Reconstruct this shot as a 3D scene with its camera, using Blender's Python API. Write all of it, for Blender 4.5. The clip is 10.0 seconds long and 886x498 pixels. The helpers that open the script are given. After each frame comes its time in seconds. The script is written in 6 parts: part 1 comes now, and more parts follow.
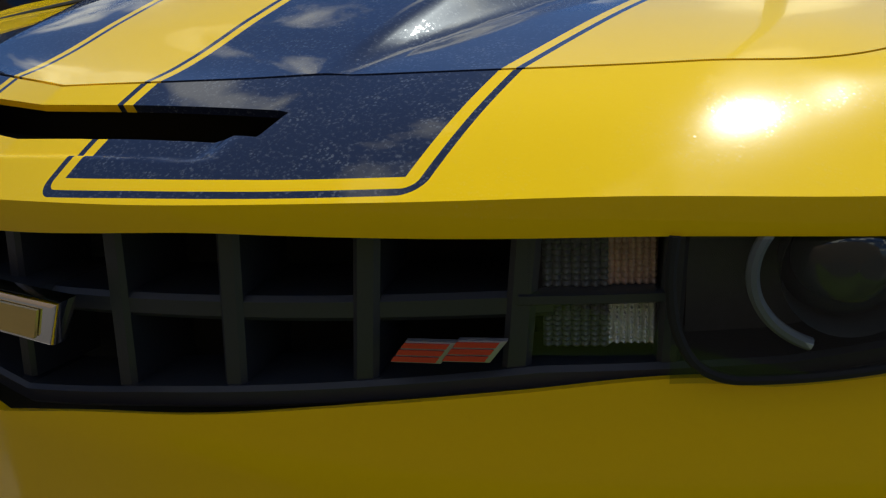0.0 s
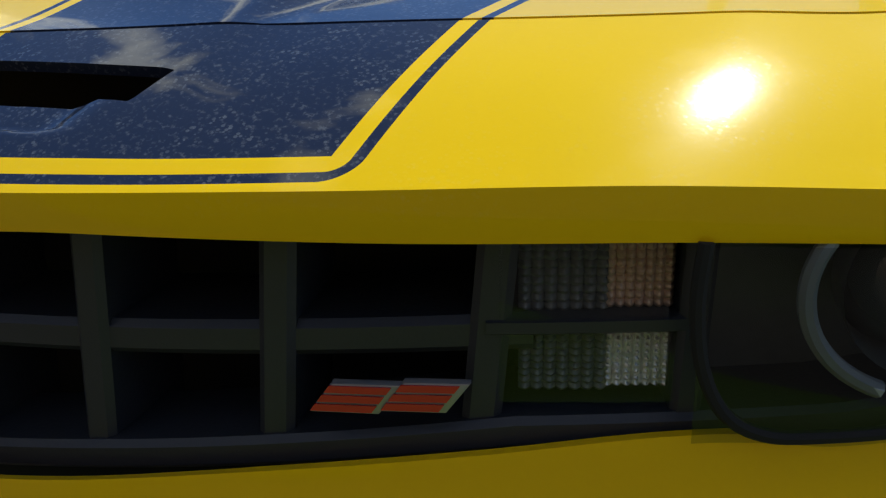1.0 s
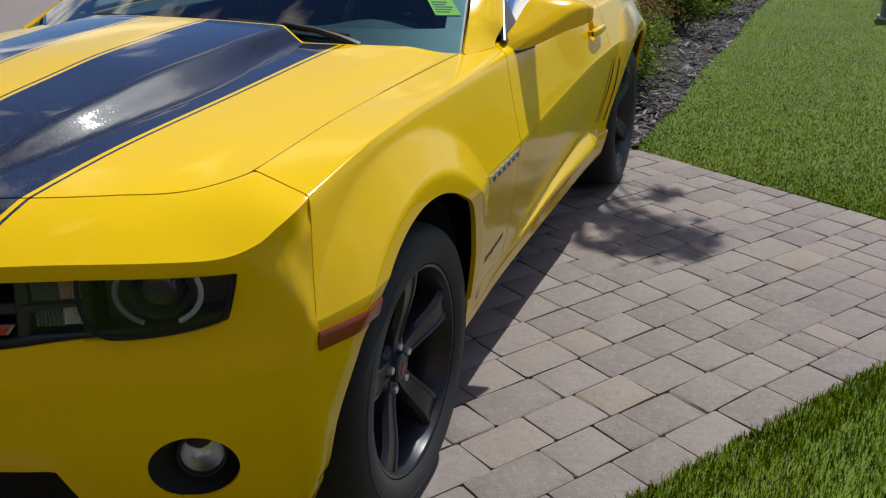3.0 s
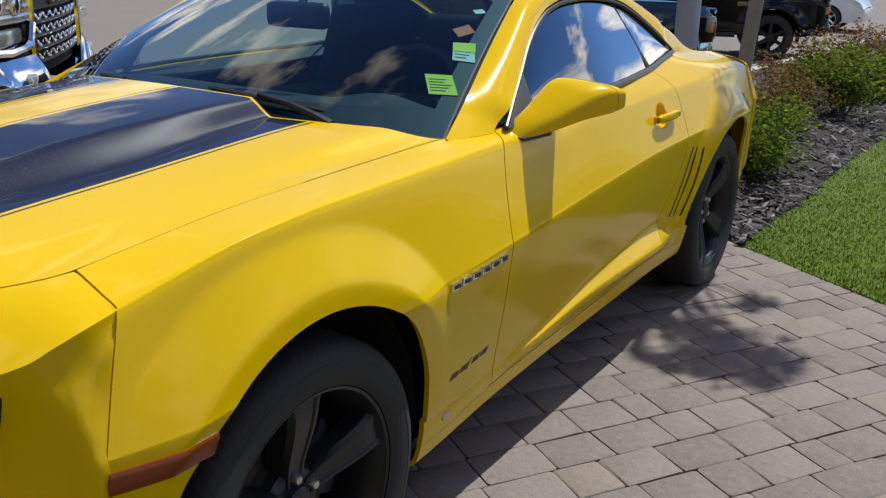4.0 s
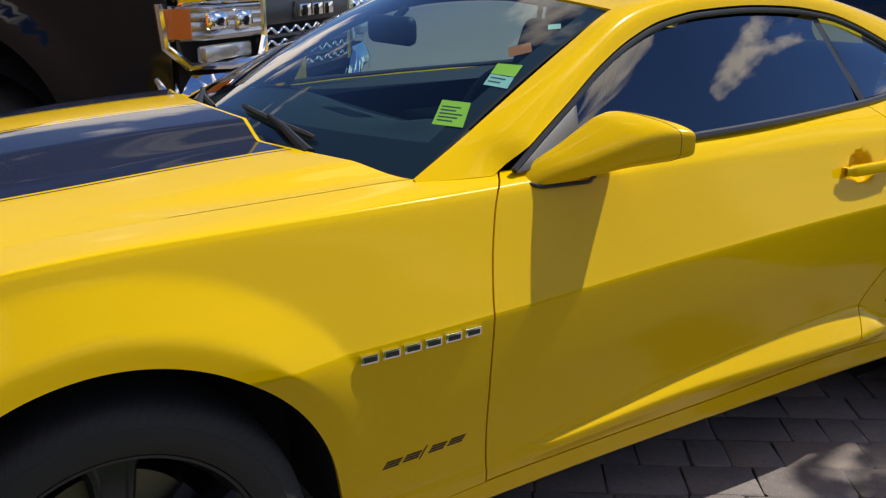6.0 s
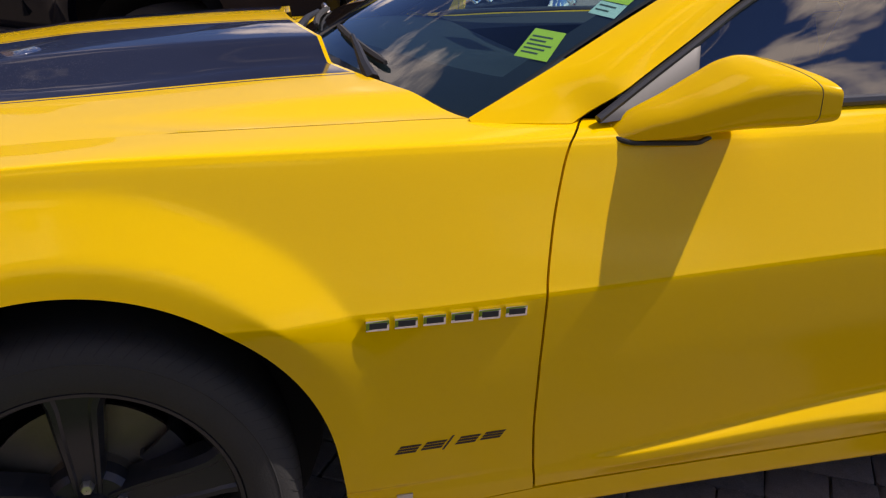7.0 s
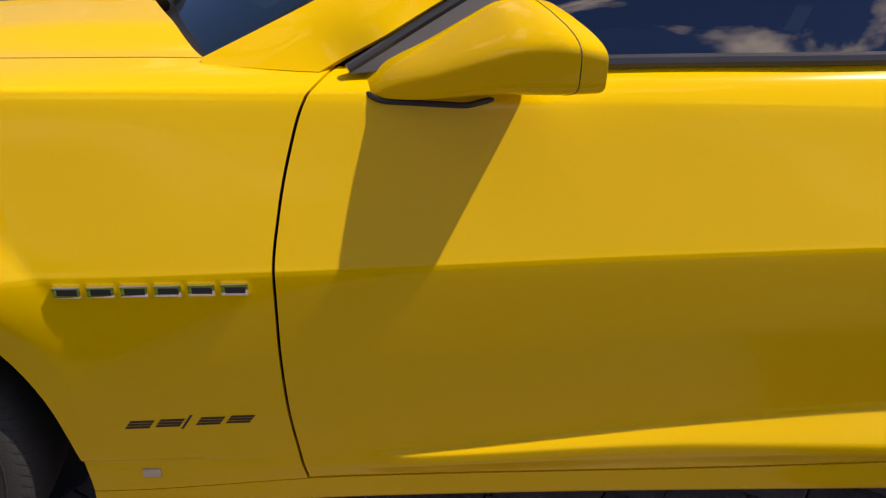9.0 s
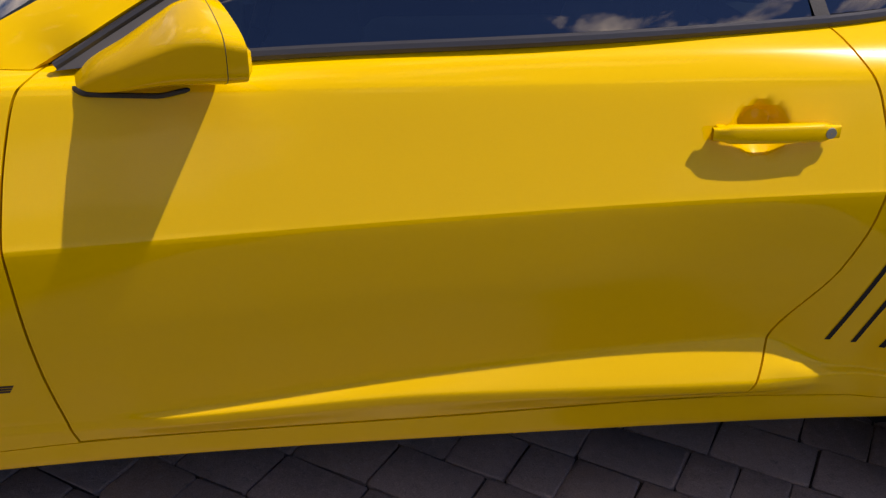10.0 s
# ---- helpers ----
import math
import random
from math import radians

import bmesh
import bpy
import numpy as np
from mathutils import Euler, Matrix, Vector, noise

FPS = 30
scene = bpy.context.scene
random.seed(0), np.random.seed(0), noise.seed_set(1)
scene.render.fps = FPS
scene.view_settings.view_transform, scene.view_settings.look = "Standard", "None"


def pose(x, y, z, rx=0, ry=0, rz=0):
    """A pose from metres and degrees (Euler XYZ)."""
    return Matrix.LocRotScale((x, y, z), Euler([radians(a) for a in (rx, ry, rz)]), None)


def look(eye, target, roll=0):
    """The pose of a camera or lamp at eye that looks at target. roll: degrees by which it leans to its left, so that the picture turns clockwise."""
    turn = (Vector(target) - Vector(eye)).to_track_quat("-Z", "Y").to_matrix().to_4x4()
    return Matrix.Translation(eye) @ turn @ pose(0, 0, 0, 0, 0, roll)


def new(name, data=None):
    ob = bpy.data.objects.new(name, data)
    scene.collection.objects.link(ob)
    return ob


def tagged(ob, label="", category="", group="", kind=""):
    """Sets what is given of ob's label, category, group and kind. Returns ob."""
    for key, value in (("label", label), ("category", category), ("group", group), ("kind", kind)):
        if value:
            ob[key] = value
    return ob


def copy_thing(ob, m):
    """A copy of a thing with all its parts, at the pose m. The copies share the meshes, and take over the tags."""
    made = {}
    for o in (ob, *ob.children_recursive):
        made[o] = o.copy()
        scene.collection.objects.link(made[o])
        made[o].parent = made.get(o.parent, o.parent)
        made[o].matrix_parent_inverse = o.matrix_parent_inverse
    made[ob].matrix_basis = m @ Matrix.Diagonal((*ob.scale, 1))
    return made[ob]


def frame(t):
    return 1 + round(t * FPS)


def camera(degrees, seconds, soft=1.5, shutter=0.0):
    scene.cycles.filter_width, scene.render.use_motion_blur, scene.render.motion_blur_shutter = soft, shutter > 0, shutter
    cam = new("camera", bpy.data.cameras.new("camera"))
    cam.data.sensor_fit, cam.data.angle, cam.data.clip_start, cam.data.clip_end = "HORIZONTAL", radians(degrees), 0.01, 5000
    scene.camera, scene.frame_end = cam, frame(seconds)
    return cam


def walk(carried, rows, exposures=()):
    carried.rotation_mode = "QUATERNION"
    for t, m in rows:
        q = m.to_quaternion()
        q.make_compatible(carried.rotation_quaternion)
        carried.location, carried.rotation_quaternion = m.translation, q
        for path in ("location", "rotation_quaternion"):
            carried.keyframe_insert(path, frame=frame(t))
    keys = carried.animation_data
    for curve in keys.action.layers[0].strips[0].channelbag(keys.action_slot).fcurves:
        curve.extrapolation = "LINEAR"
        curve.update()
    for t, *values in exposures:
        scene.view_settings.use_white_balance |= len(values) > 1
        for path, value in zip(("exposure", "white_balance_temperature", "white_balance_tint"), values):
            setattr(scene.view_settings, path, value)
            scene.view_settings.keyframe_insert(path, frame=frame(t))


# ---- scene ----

import collections
import itertools

cam = camera(52.4, 10.0, soft=1.25, shutter=0.0)
PATH = [
    (0, (0.76, -1.294, 1.034), (-0.23, 0.326, 0.406), -3.0),
    (0.5, (0.659, -1.148, 0.976), (-0.318, 0.48, 0.348), -2.5),
    (1, (0.668, -1.143, 0.979), (-0.207, 0.543, 0.351), -1.3),
    (1.5, (0.897, -1.377, 1.159), (0.187, 0.382, 0.526), -1.2),
    (2, (1.164, -1.66, 1.388), (0.503, 0.071, 0.636), -1.1),
    (2.5, (1.458, -1.838, 1.429), (0.838, -0.093, 0.673), 0.1),
    (3, (1.647, -1.786, 1.443), (1.0, -0.043, 0.706), -0.1),
    (3.2, (1.669, -1.649, 1.428), (1.008, 0.111, 0.746), 1.4),
    (4.3, (2.082, -1.11, 1.457), (0.996, 0.456, 0.852), 0.5),
    (4.5, (2.134, -1.024, 1.462), (1.023, 0.526, 0.859), 0.3),
    (5, (2.205, -0.762, 1.441), (0.961, 0.711, 0.91), 0.5),
    (5.5, (2.317, -0.469, 1.423), (0.92, 0.852, 0.872), 0.2),
    (6, (2.393, -0.219, 1.431), (0.757, 0.766, 0.837), -0.3),
    (6.2, (2.366, -0.125, 1.396), (0.675, 0.766, 0.811), -0.5),
    (7.3, (2.247, 0.361, 1.336), (0.437, 0.707, 0.559), 2.3),
    (7.5, (2.243, 0.444, 1.334), (0.444, 0.703, 0.501), 2.4),
    (8, (2.186, 0.575, 1.323), (0.406, 0.736, 0.425), 2.0),
    (8.5, (2.089, 0.747, 1.334), (0.301, 0.843, 0.442), 1.7),
    (9, (2.107, 0.948, 1.366), (0.324, 1.062, 0.468), 1.9),
    (9.5, (2.214, 1.169, 1.418), (0.455, 1.319, 0.479), 1.9),
    (10, (2.282, 1.343, 1.422), (0.519, 1.532, 0.496), 0.7),
]
EXPOSURES = ((0.0, 0.30, 6150, 0), (1.0, 0.44, 6050, -3), (1.5, 0.38, 6150, 0), (2.0, 0.30, 6350, 5), (3.0, 0.35, 6400, 6), (4.5, 0.38, 6400, 6), (6.0, 0.34, 6650, 10), (7.3, 0.40, 7150, 23), (10.0, 0.37, 7150, 23))
walk(cam, [(t, look(eye, target, roll)) for t, eye, target, roll in PATH], EXPOSURES)

# ---- world and sun ----
TO_SUN = Vector((0.13, 0.63, 1.05)).normalized()
SUN_EL = math.asin(TO_SUN.z)
SUN_ROT = math.atan2(TO_SUN.x, TO_SUN.y)
world = bpy.data.worlds.new("sky")
scene.world = world
world.use_nodes = True
wt = world.node_tree
wt.nodes.clear()
w_out = wt.nodes.new("ShaderNodeOutputWorld")
w_bg = wt.nodes.new("ShaderNodeBackground")
w_bg.inputs["Strength"].default_value = 0.079
w_sky = wt.nodes.new("ShaderNodeTexSky")
w_sky.sky_type = "NISHITA"
w_sky.sun_disc = False
w_sky.sun_elevation, w_sky.sun_rotation = SUN_EL, SUN_ROT
w_sky.dust_density, w_sky.ozone_density = 0.0, 2.5
# broken cumulus: noise on the sky dome, flattened towards the horizon
w_tc = wt.nodes.new("ShaderNodeTexCoord")
w_map = wt.nodes.new("ShaderNodeMapping")
w_map.inputs["Rotation"].default_value = (0.0, 0.0, 2.30)
w_map.inputs["Scale"].default_value = (1.0, 1.0, 2.2)
w_map.inputs["Location"].default_value = (1.7, 0.45, 0.6)
w_n = wt.nodes.new("ShaderNodeTexNoise")
w_n.inputs["Scale"].default_value = 3.1
w_n.inputs["Detail"].default_value = 9.0
w_n.inputs["Roughness"].default_value = 0.56
w_ramp = wt.nodes.new("ShaderNodeValToRGB")
w_ramp.color_ramp.elements[0].position, w_ramp.color_ramp.elements[1].position = 0.532, 0.605
w_mix = wt.nodes.new("ShaderNodeMix")
w_mix.data_type = "RGBA"
w_mix.inputs["B"].default_value = (13.2, 12.0, 10.8, 1)
wt.links.new(w_tc.outputs["Generated"], w_map.inputs["Vector"])
wt.links.new(w_map.outputs["Vector"], w_n.inputs["Vector"])
wt.links.new(w_n.outputs["Fac"], w_ramp.inputs["Fac"])
wt.links.new(w_ramp.outputs["Color"], w_mix.inputs["Factor"])
w_deep = wt.nodes.new("ShaderNodeMix")
w_deep.data_type, w_deep.blend_type = "RGBA", "MULTIPLY"
w_deep.inputs["Factor"].default_value = 1.0
w_deep.inputs["B"].default_value = (0.46, 0.60, 0.90, 1)
wt.links.new(w_sky.outputs["Color"], w_deep.inputs["A"])
wt.links.new(w_deep.outputs["Result"], w_mix.inputs["A"])
wt.links.new(w_mix.outputs["Result"], w_bg.inputs["Color"])
wt.links.new(w_bg.outputs["Background"], w_out.inputs["Surface"])

sun_data = bpy.data.lights.new("sun", "SUN")
sun_data.energy, sun_data.angle, sun_data.color = 3.4, radians(0.53), (1.0, 0.985, 0.94)
sun = new("sun", sun_data)
sun.matrix_world = look(TO_SUN * 50, (0, 0, 0))


# ---- materials ----
class Nodes:
    """A node material in short form: sockets or numbers go in, sockets come out."""

    def __init__(self, name):
        self.mat = bpy.data.materials.new(name)
        self.mat.use_nodes = True
        self.t = self.mat.node_tree
        self.t.nodes.clear()
        self.out = self.t.nodes.new("ShaderNodeOutputMaterial")
        self.tc = self.t.nodes.new("ShaderNodeTexCoord")

    def put(self, socket, value):
        if isinstance(value, bpy.types.NodeSocket):
            self.t.links.new(value, socket)
        elif value is not None:
            socket.default_value = value

    def m(self, op, a, b=None, c=None):
        n = self.t.nodes.new("ShaderNodeMath")
        n.operation = op
        for s, v in zip(n.inputs, (a, b, c)):
            self.put(s, v)
        return n.outputs[0]

    def noise(self, scale, detail=4.0, rough=0.55, vec=None):
        n = self.t.nodes.new("ShaderNodeTexNoise")
        n.inputs["Scale"].default_value = scale
        n.inputs["Detail"].default_value = detail
        n.inputs["Roughness"].default_value = rough
        self.put(n.inputs["Vector"], vec or self.tc.outputs["Object"])
        return n.outputs["Fac"]

    def voronoi(self, scale, feature="F1", vec=None):
        n = self.t.nodes.new("ShaderNodeTexVoronoi")
        n.feature = feature
        n.inputs["Scale"].default_value = scale
        self.put(n.inputs["Vector"], vec or self.tc.outputs["Object"])
        return n.outputs["Distance"]

    def ramp(self, fac, lo, hi):
        n = self.t.nodes.new("ShaderNodeMapRange")
        n.interpolation_type = "SMOOTHSTEP"
        self.put(n.inputs["Value"], fac)
        n.inputs["From Min"].default_value, n.inputs["From Max"].default_value = lo, hi
        return n.outputs["Result"]

    def mix(self, fac, a, b, blend="MIX"):
        n = self.t.nodes.new("ShaderNodeMix")
        n.data_type, n.blend_type = "RGBA", blend
        self.put(n.inputs["Factor"], fac)
        for key, v in (("A", a), ("B", b)):
            self.put(n.inputs[key], (*v, 1) if isinstance(v, tuple) and len(v) == 3 else v)
        return n.outputs["Result"]

    def xyz(self):
        n = self.t.nodes.new("ShaderNodeSeparateXYZ")
        self.put(n.inputs[0], self.tc.outputs["Object"])
        return n.outputs

    def random(self):
        return self.t.nodes.new("ShaderNodeObjectInfo").outputs["Random"]

    def island(self):
        return self.t.nodes.new("ShaderNodeNewGeometry").outputs["Random Per Island"]

    def bump(self, height, strength, distance):
        n = self.t.nodes.new("ShaderNodeBump")
        n.inputs["Strength"].default_value, n.inputs["Distance"].default_value = strength, distance
        self.put(n.inputs["Height"], height)
        return n.outputs["Normal"]

    def leafy(self, color):
        """A thin leaf: as much light goes through it as comes back."""
        front, through_it = self.t.nodes.new("ShaderNodeBsdfDiffuse"), self.t.nodes.new("ShaderNodeBsdfTranslucent")
        both = self.t.nodes.new("ShaderNodeMixShader")
        both.inputs[0].default_value = 0.5
        for k, node in enumerate((front, through_it)):
            self.put(node.inputs["Color"], color)
            self.t.links.new(node.outputs[0], both.inputs[k + 1])
        self.t.links.new(both.outputs[0], self.out.inputs[0])
        return self.mat

    def bsdf(self, color, rough=0.5, metal=0.0, normal=None, coat=0.0, coat_rough=0.03, **more):
        n = self.t.nodes.new("ShaderNodeBsdfPrincipled")
        self.put(n.inputs["Base Color"], (*color, 1) if isinstance(color, tuple) and len(color) == 3 else color)
        self.put(n.inputs["Roughness"], rough)
        self.put(n.inputs["Metallic"], metal)
        self.put(n.inputs["Coat Weight"], coat)
        self.put(n.inputs["Coat Roughness"], coat_rough)
        if normal is not None:
            self.put(n.inputs["Normal"], normal)
        for key, v in more.items():
            self.put(n.inputs[key.replace("_", " ").title().replace("Ior", "IOR")], v)
        self.t.links.new(n.outputs[0], self.out.inputs[0])
        return self.mat


def plain(name, color, rough=0.5, metal=0.0, vary=0.15, scale=6.0, grain=120.0, bump=0.1, coat=0.0):
    """A surface with variation at two scales and a fine relief."""
    n = Nodes(name)
    big, small = n.noise(scale), n.noise(grain, 2.0)
    dark = tuple(c * (1 - vary) for c in color)
    light = tuple(min(1, c * (1 + vary)) for c in color)
    col = n.mix(n.m("ADD", n.m("MULTIPLY", big, 0.65), n.m("MULTIPLY", small, 0.35)), dark, light)
    r = n.m("ADD", rough - 0.06, n.m("MULTIPLY", big, 0.12))
    return n.bsdf(col, r, metal, n.bump(small, bump, 0.002) if bump else None, coat)


def body_paint():
    """Yellow enamel under clear coat, with two navy stripes edged by a thin line; film of dust and dried drops."""
    n = Nodes("yellow_striped_paint")
    x, y, z = n.xyz()
    ax = n.m("ABSOLUTE", x)
    outer = n.m("ADD", 0.468, n.m("MULTIPLY", y, 0.06))
    inner = n.m("ADD", 0.094, n.m("MULTIPLY", y, 0.005))
    nose = n.m("ADD", -0.849, n.m("MULTIPLY", n.m("MULTIPLY", x, x), 0.4375))
    r = 0.016
    dx = n.m("ADD", n.m("MAXIMUM", n.m("SUBTRACT", ax, outer), n.m("SUBTRACT", inner, ax)), r)
    dy = n.m("ADD", n.m("SUBTRACT", nose, y), r)
    px, py = n.m("MAXIMUM", dx, 0.0), n.m("MAXIMUM", dy, 0.0)
    far = n.m("SQRT", n.m("ADD", n.m("MULTIPLY", px, px), n.m("MULTIPLY", py, py)))
    d = n.m("SUBTRACT", n.m("ADD", far, n.m("MINIMUM", n.m("MAXIMUM", dx, dy), 0.0)), r)
    line = n.m("MULTIPLY", n.m("LESS_THAN", d, 0.0), n.m("GREATER_THAN", d, -0.0068))
    field = n.m("LESS_THAN", d, -0.0178)
    stripe = n.m("MULTIPLY", n.m("MAXIMUM", line, field), n.m("MULTIPLY", n.m("LESS_THAN", y, n.m("ADD", 0.432, n.m("MULTIPLY", n.m("MULTIPLY", x, x), 0.375))), n.m("GREATER_THAN", z, 0.845)))
    far_band = n.m("MULTIPLY", n.m("LESS_THAN", n.m("ABSOLUTE", n.m("SUBTRACT", ax, 0.30)), 0.195), n.m("MULTIPLY", n.m("GREATER_THAN", y, 3.0), n.m("GREATER_THAN", z, 0.972)))
    stripe = n.m("MAXIMUM", stripe, far_band)
    cloud, grit = n.noise(2.5), n.noise(260.0, 3.0, 0.65)
    drops = n.voronoi(240.0)
    drop_mask = n.m("MULTIPLY", n.m("LESS_THAN", drops, 0.30), n.ramp(n.noise(28.0, 3.0), 0.48, 0.62))
    front = n.ramp(n.m("MULTIPLY", y, -1.0), -0.35, 0.75)
    dust = n.m("MULTIPLY", n.m("ADD", n.m("MULTIPLY", n.ramp(grit, 0.52, 0.75), 0.5), n.m("MULTIPLY", drop_mask, 0.45)), n.m("MULTIPLY", front, n.m("GREATER_THAN", z, 0.85)))
    yellow = n.mix(n.m("ADD", n.m("MULTIPLY", cloud, 0.5), n.m("MULTIPLY", grit, 0.2)), (0.78, 0.492, 0.0003), (0.84, 0.530, 0.0004))
    yellow = n.mix(n.m("MULTIPLY", dust, 0.05), yellow, (0.75, 0.68, 0.45))
    navy = n.mix(cloud, (0.013, 0.017, 0.036), (0.020, 0.026, 0.050))
    navy = n.mix(n.m("MULTIPLY", dust, 0.42), navy, (0.28, 0.29, 0.32))
    col = n.mix(stripe, yellow, navy)
    rough = n.m("ADD", 0.20, n.m("MULTIPLY", stripe, 0.12))
    road_film = n.m("MULTIPLY", n.ramp(z, 0.80, 0.60), n.m("ADD", 0.05, n.m("MULTIPLY", cloud, 0.10)))
    coat_rough = n.m("ADD", n.m("ADD", 0.018, road_film), n.m("MULTIPLY", dust, 0.22))
    return n.bsdf(col, rough, 0.0, n.bump(n.noise(420.0, 1.0), 0.02, 0.0005), n.m("ADD", 0.60, n.m("MULTIPLY", stripe, 0.36)), coat_rough, specular_ior_level=0.05, coat_ior=1.4)


def glass(name, tint, rough=0.0, ior=1.5, gloss_gain=1.7):
    """A thin pane: tinted passage and a mirror whose strength grows with the angle."""
    n = Nodes(name)
    clear = n.t.nodes.new("ShaderNodeBsdfTransparent")
    clear.inputs["Color"].default_value = (*tint, 1)
    gloss = n.t.nodes.new("ShaderNodeBsdfGlossy")
    gloss.inputs["Roughness"].default_value = rough
    face = n.t.nodes.new("ShaderNodeLayerWeight")
    face.inputs["Blend"].default_value = 0.5
    f0 = ((ior - 1) / (ior + 1)) ** 2
    fres = n.m("ADD", f0, n.m("MULTIPLY", n.m("POWER", face.outputs["Facing"], 5.0), 1 - f0))
    both = n.t.nodes.new("ShaderNodeMixShader")
    n.t.links.new(n.m("MINIMUM", n.m("MULTIPLY", fres, gloss_gain), 1.0), both.inputs[0])
    n.t.links.new(clear.outputs[0], both.inputs[1])
    n.t.links.new(gloss.outputs[0], both.inputs[2])
    n.t.links.new(both.outputs[0], n.out.inputs[0])
    return n.mat


def stones(name, tone_a, tone_b, tone_c):
    """Tumbled concrete pavers: a tone for each stone, sandy grain and pits."""
    n = Nodes(name)
    rnd = n.m("ADD", n.m("MULTIPLY", n.random(), 1.0), n.m("MULTIPLY", n.island(), 1.0))
    rnd = n.m("FRACT", rnd)
    geo = n.t.nodes.new("ShaderNodeNewGeometry").outputs["Position"]
    col = n.mix(n.ramp(rnd, 0.0, 0.75), tone_a, tone_b)
    col = n.mix(n.ramp(rnd, 0.76, 0.95), col, tone_c)
    patch_big, grain = n.noise(9.0, 4.0, 0.6, geo), n.noise(330.0, 3.0, 0.7, geo)
    mid = n.noise(38.0, 5.0, 0.7, geo)
    col = n.mix(n.m("MULTIPLY", n.ramp(patch_big, 0.35, 0.75), 0.35), col, (0.29, 0.25, 0.222))
    col = n.mix(n.m("MULTIPLY", n.ramp(mid, 0.50, 0.72), 0.55), col, (0.31, 0.275, 0.25))
    col = n.mix(n.m("MULTIPLY", n.ramp(mid, 0.46, 0.28), 0.55), col, (0.105, 0.088, 0.080))
    col = n.mix(n.m("MULTIPLY", n.ramp(grain, 0.45, 0.75), 0.45), col, (0.36, 0.325, 0.30))
    col = n.mix(n.m("MULTIPLY", n.ramp(grain, 0.55, 0.30), 0.4), col, (0.13, 0.11, 0.10))
    fleck = n.m("LESS_THAN", n.voronoi(70.0, vec=geo), 0.12)
    col = n.mix(n.m("MULTIPLY", n.m("MULTIPLY", fleck, n.ramp(n.noise(21.0, 2.0, 0.5, geo), 0.5, 0.6)), 0.55), col, (0.45, 0.42, 0.39))
    return n.bsdf(col, 0.9, 0.0, n.bump(n.m("ADD", grain, n.m("MULTIPLY", mid, 1.6)), 0.7, 0.003))


def by_piece(name, colors, rough=0.7, thin=False):
    """Loose pieces of one mesh, each with a tone of its own."""
    n = Nodes(name)
    isl = n.island()
    col = n.mix(n.ramp(isl, 0.0, 0.5), colors[0], colors[1])
    col = n.mix(n.ramp(isl, 0.5, 1.0), col, colors[2])
    return n.leafy(col) if thin else n.bsdf(col, rough, 0.0, None)


PAINT = body_paint()
BLACK_PLASTIC = plain("black_plastic", (0.013, 0.014, 0.015), 0.5, 0, 0.25, 8, 300, 0.25)
GRILLE_BLACK = plain("satin_black_grille", (0.018, 0.021, 0.028), 0.45, 0, 0.2, 8, 300, 0.1)
# black of linings; behind nose openings, grille and slits it stands for shade
VOID_BLACK = plain("black_lining_and_shade", (0.007, 0.0075, 0.008), 0.9, 0, 0.2, 8, 100, 0.0)
RUBBER = plain("tyre_rubber", (0.027, 0.0265, 0.025), 0.75, 0, 0.3, 12, 220, 0.3)
TREAD_DARK = plain("shaded_tread_groove", (0.024, 0.0235, 0.0225), 0.85, 0, 0.2, 12, 220, 0.0)
RIM = plain("gunmetal_rim", (0.034, 0.035, 0.039), 0.30, 0.45, 0.2, 9, 200, 0.02)
CHROME = plain("chrome", (0.86, 0.87, 0.88), 0.07, 1.0, 0.04, 5, 90, 0.0)
MIRROR = Nodes("silvered_mirror").bsdf((0.88, 0.89, 0.90), 0.035, 1.0)
STEEL = plain("brake_steel", (0.20, 0.175, 0.135), 0.42, 0.8, 0.2, 30, 400, 0.1)
RED = plain("red_enamel", (0.42, 0.022, 0.018), 0.25, 0, 0.1, 20, 200, 0.0)
GOLD = plain("gold_enamel", (0.62, 0.44, 0.14), 0.3, 0.6, 0.1, 20, 200, 0.0)
AMBER = plain("amber_lens", (0.25, 0.045, 0.010), 0.16, 0, 0.2, 40, 350, 0.15)
TRIM = plain("dark_window_trim", (0.045, 0.047, 0.052), 0.32, 0.3, 0.1, 10, 100, 0.0)
SATIN = plain("satin_grey_trim", (0.085, 0.083, 0.080), 0.42, 0.2, 0.1, 10, 100, 0.0)
DECAL = plain("dark_red_brown_decal", (0.022, 0.006, 0.006), 0.4, 0, 0.1, 20, 100, 0.0)
FABRIC = plain("dark_interior_fabric", (0.010, 0.012, 0.014), 0.85, 0, 0.2, 10, 300, 0.3)
DASH = plain("soft_dark_dashboard", (0.016, 0.020, 0.022), 0.62, 0, 0.15, 10, 300, 0.3)
SCREEN_GLASS = glass("windscreen_glass", (0.58, 0.80, 0.84), 0.0, 1.5, 1.7)
CLEAR_SIDE = glass("clear_side_glass", (0.78, 0.92, 0.90), 0.0, 1.5, 1.2)
# near panes: dark cabin look put into the colour, reflection strengthened
SIDE_GLASS = glass("darkened_side_glass", (0.42, 0.55, 0.56), 0.0, 1.55, 4.0)
LAMP_GLASS = glass("clear_lamp_glass", (0.86, 0.88, 0.88), 0.0, 1.45, 0.9)
SMOKE_GLASS = glass("smoked_lamp_glass", (0.62, 0.64, 0.64), 0.0, 1.45, 0.9)
PAVER = stones("tumbled_paver", (0.186, 0.152, 0.136), (0.242, 0.200, 0.177), (0.270, 0.210, 0.167))
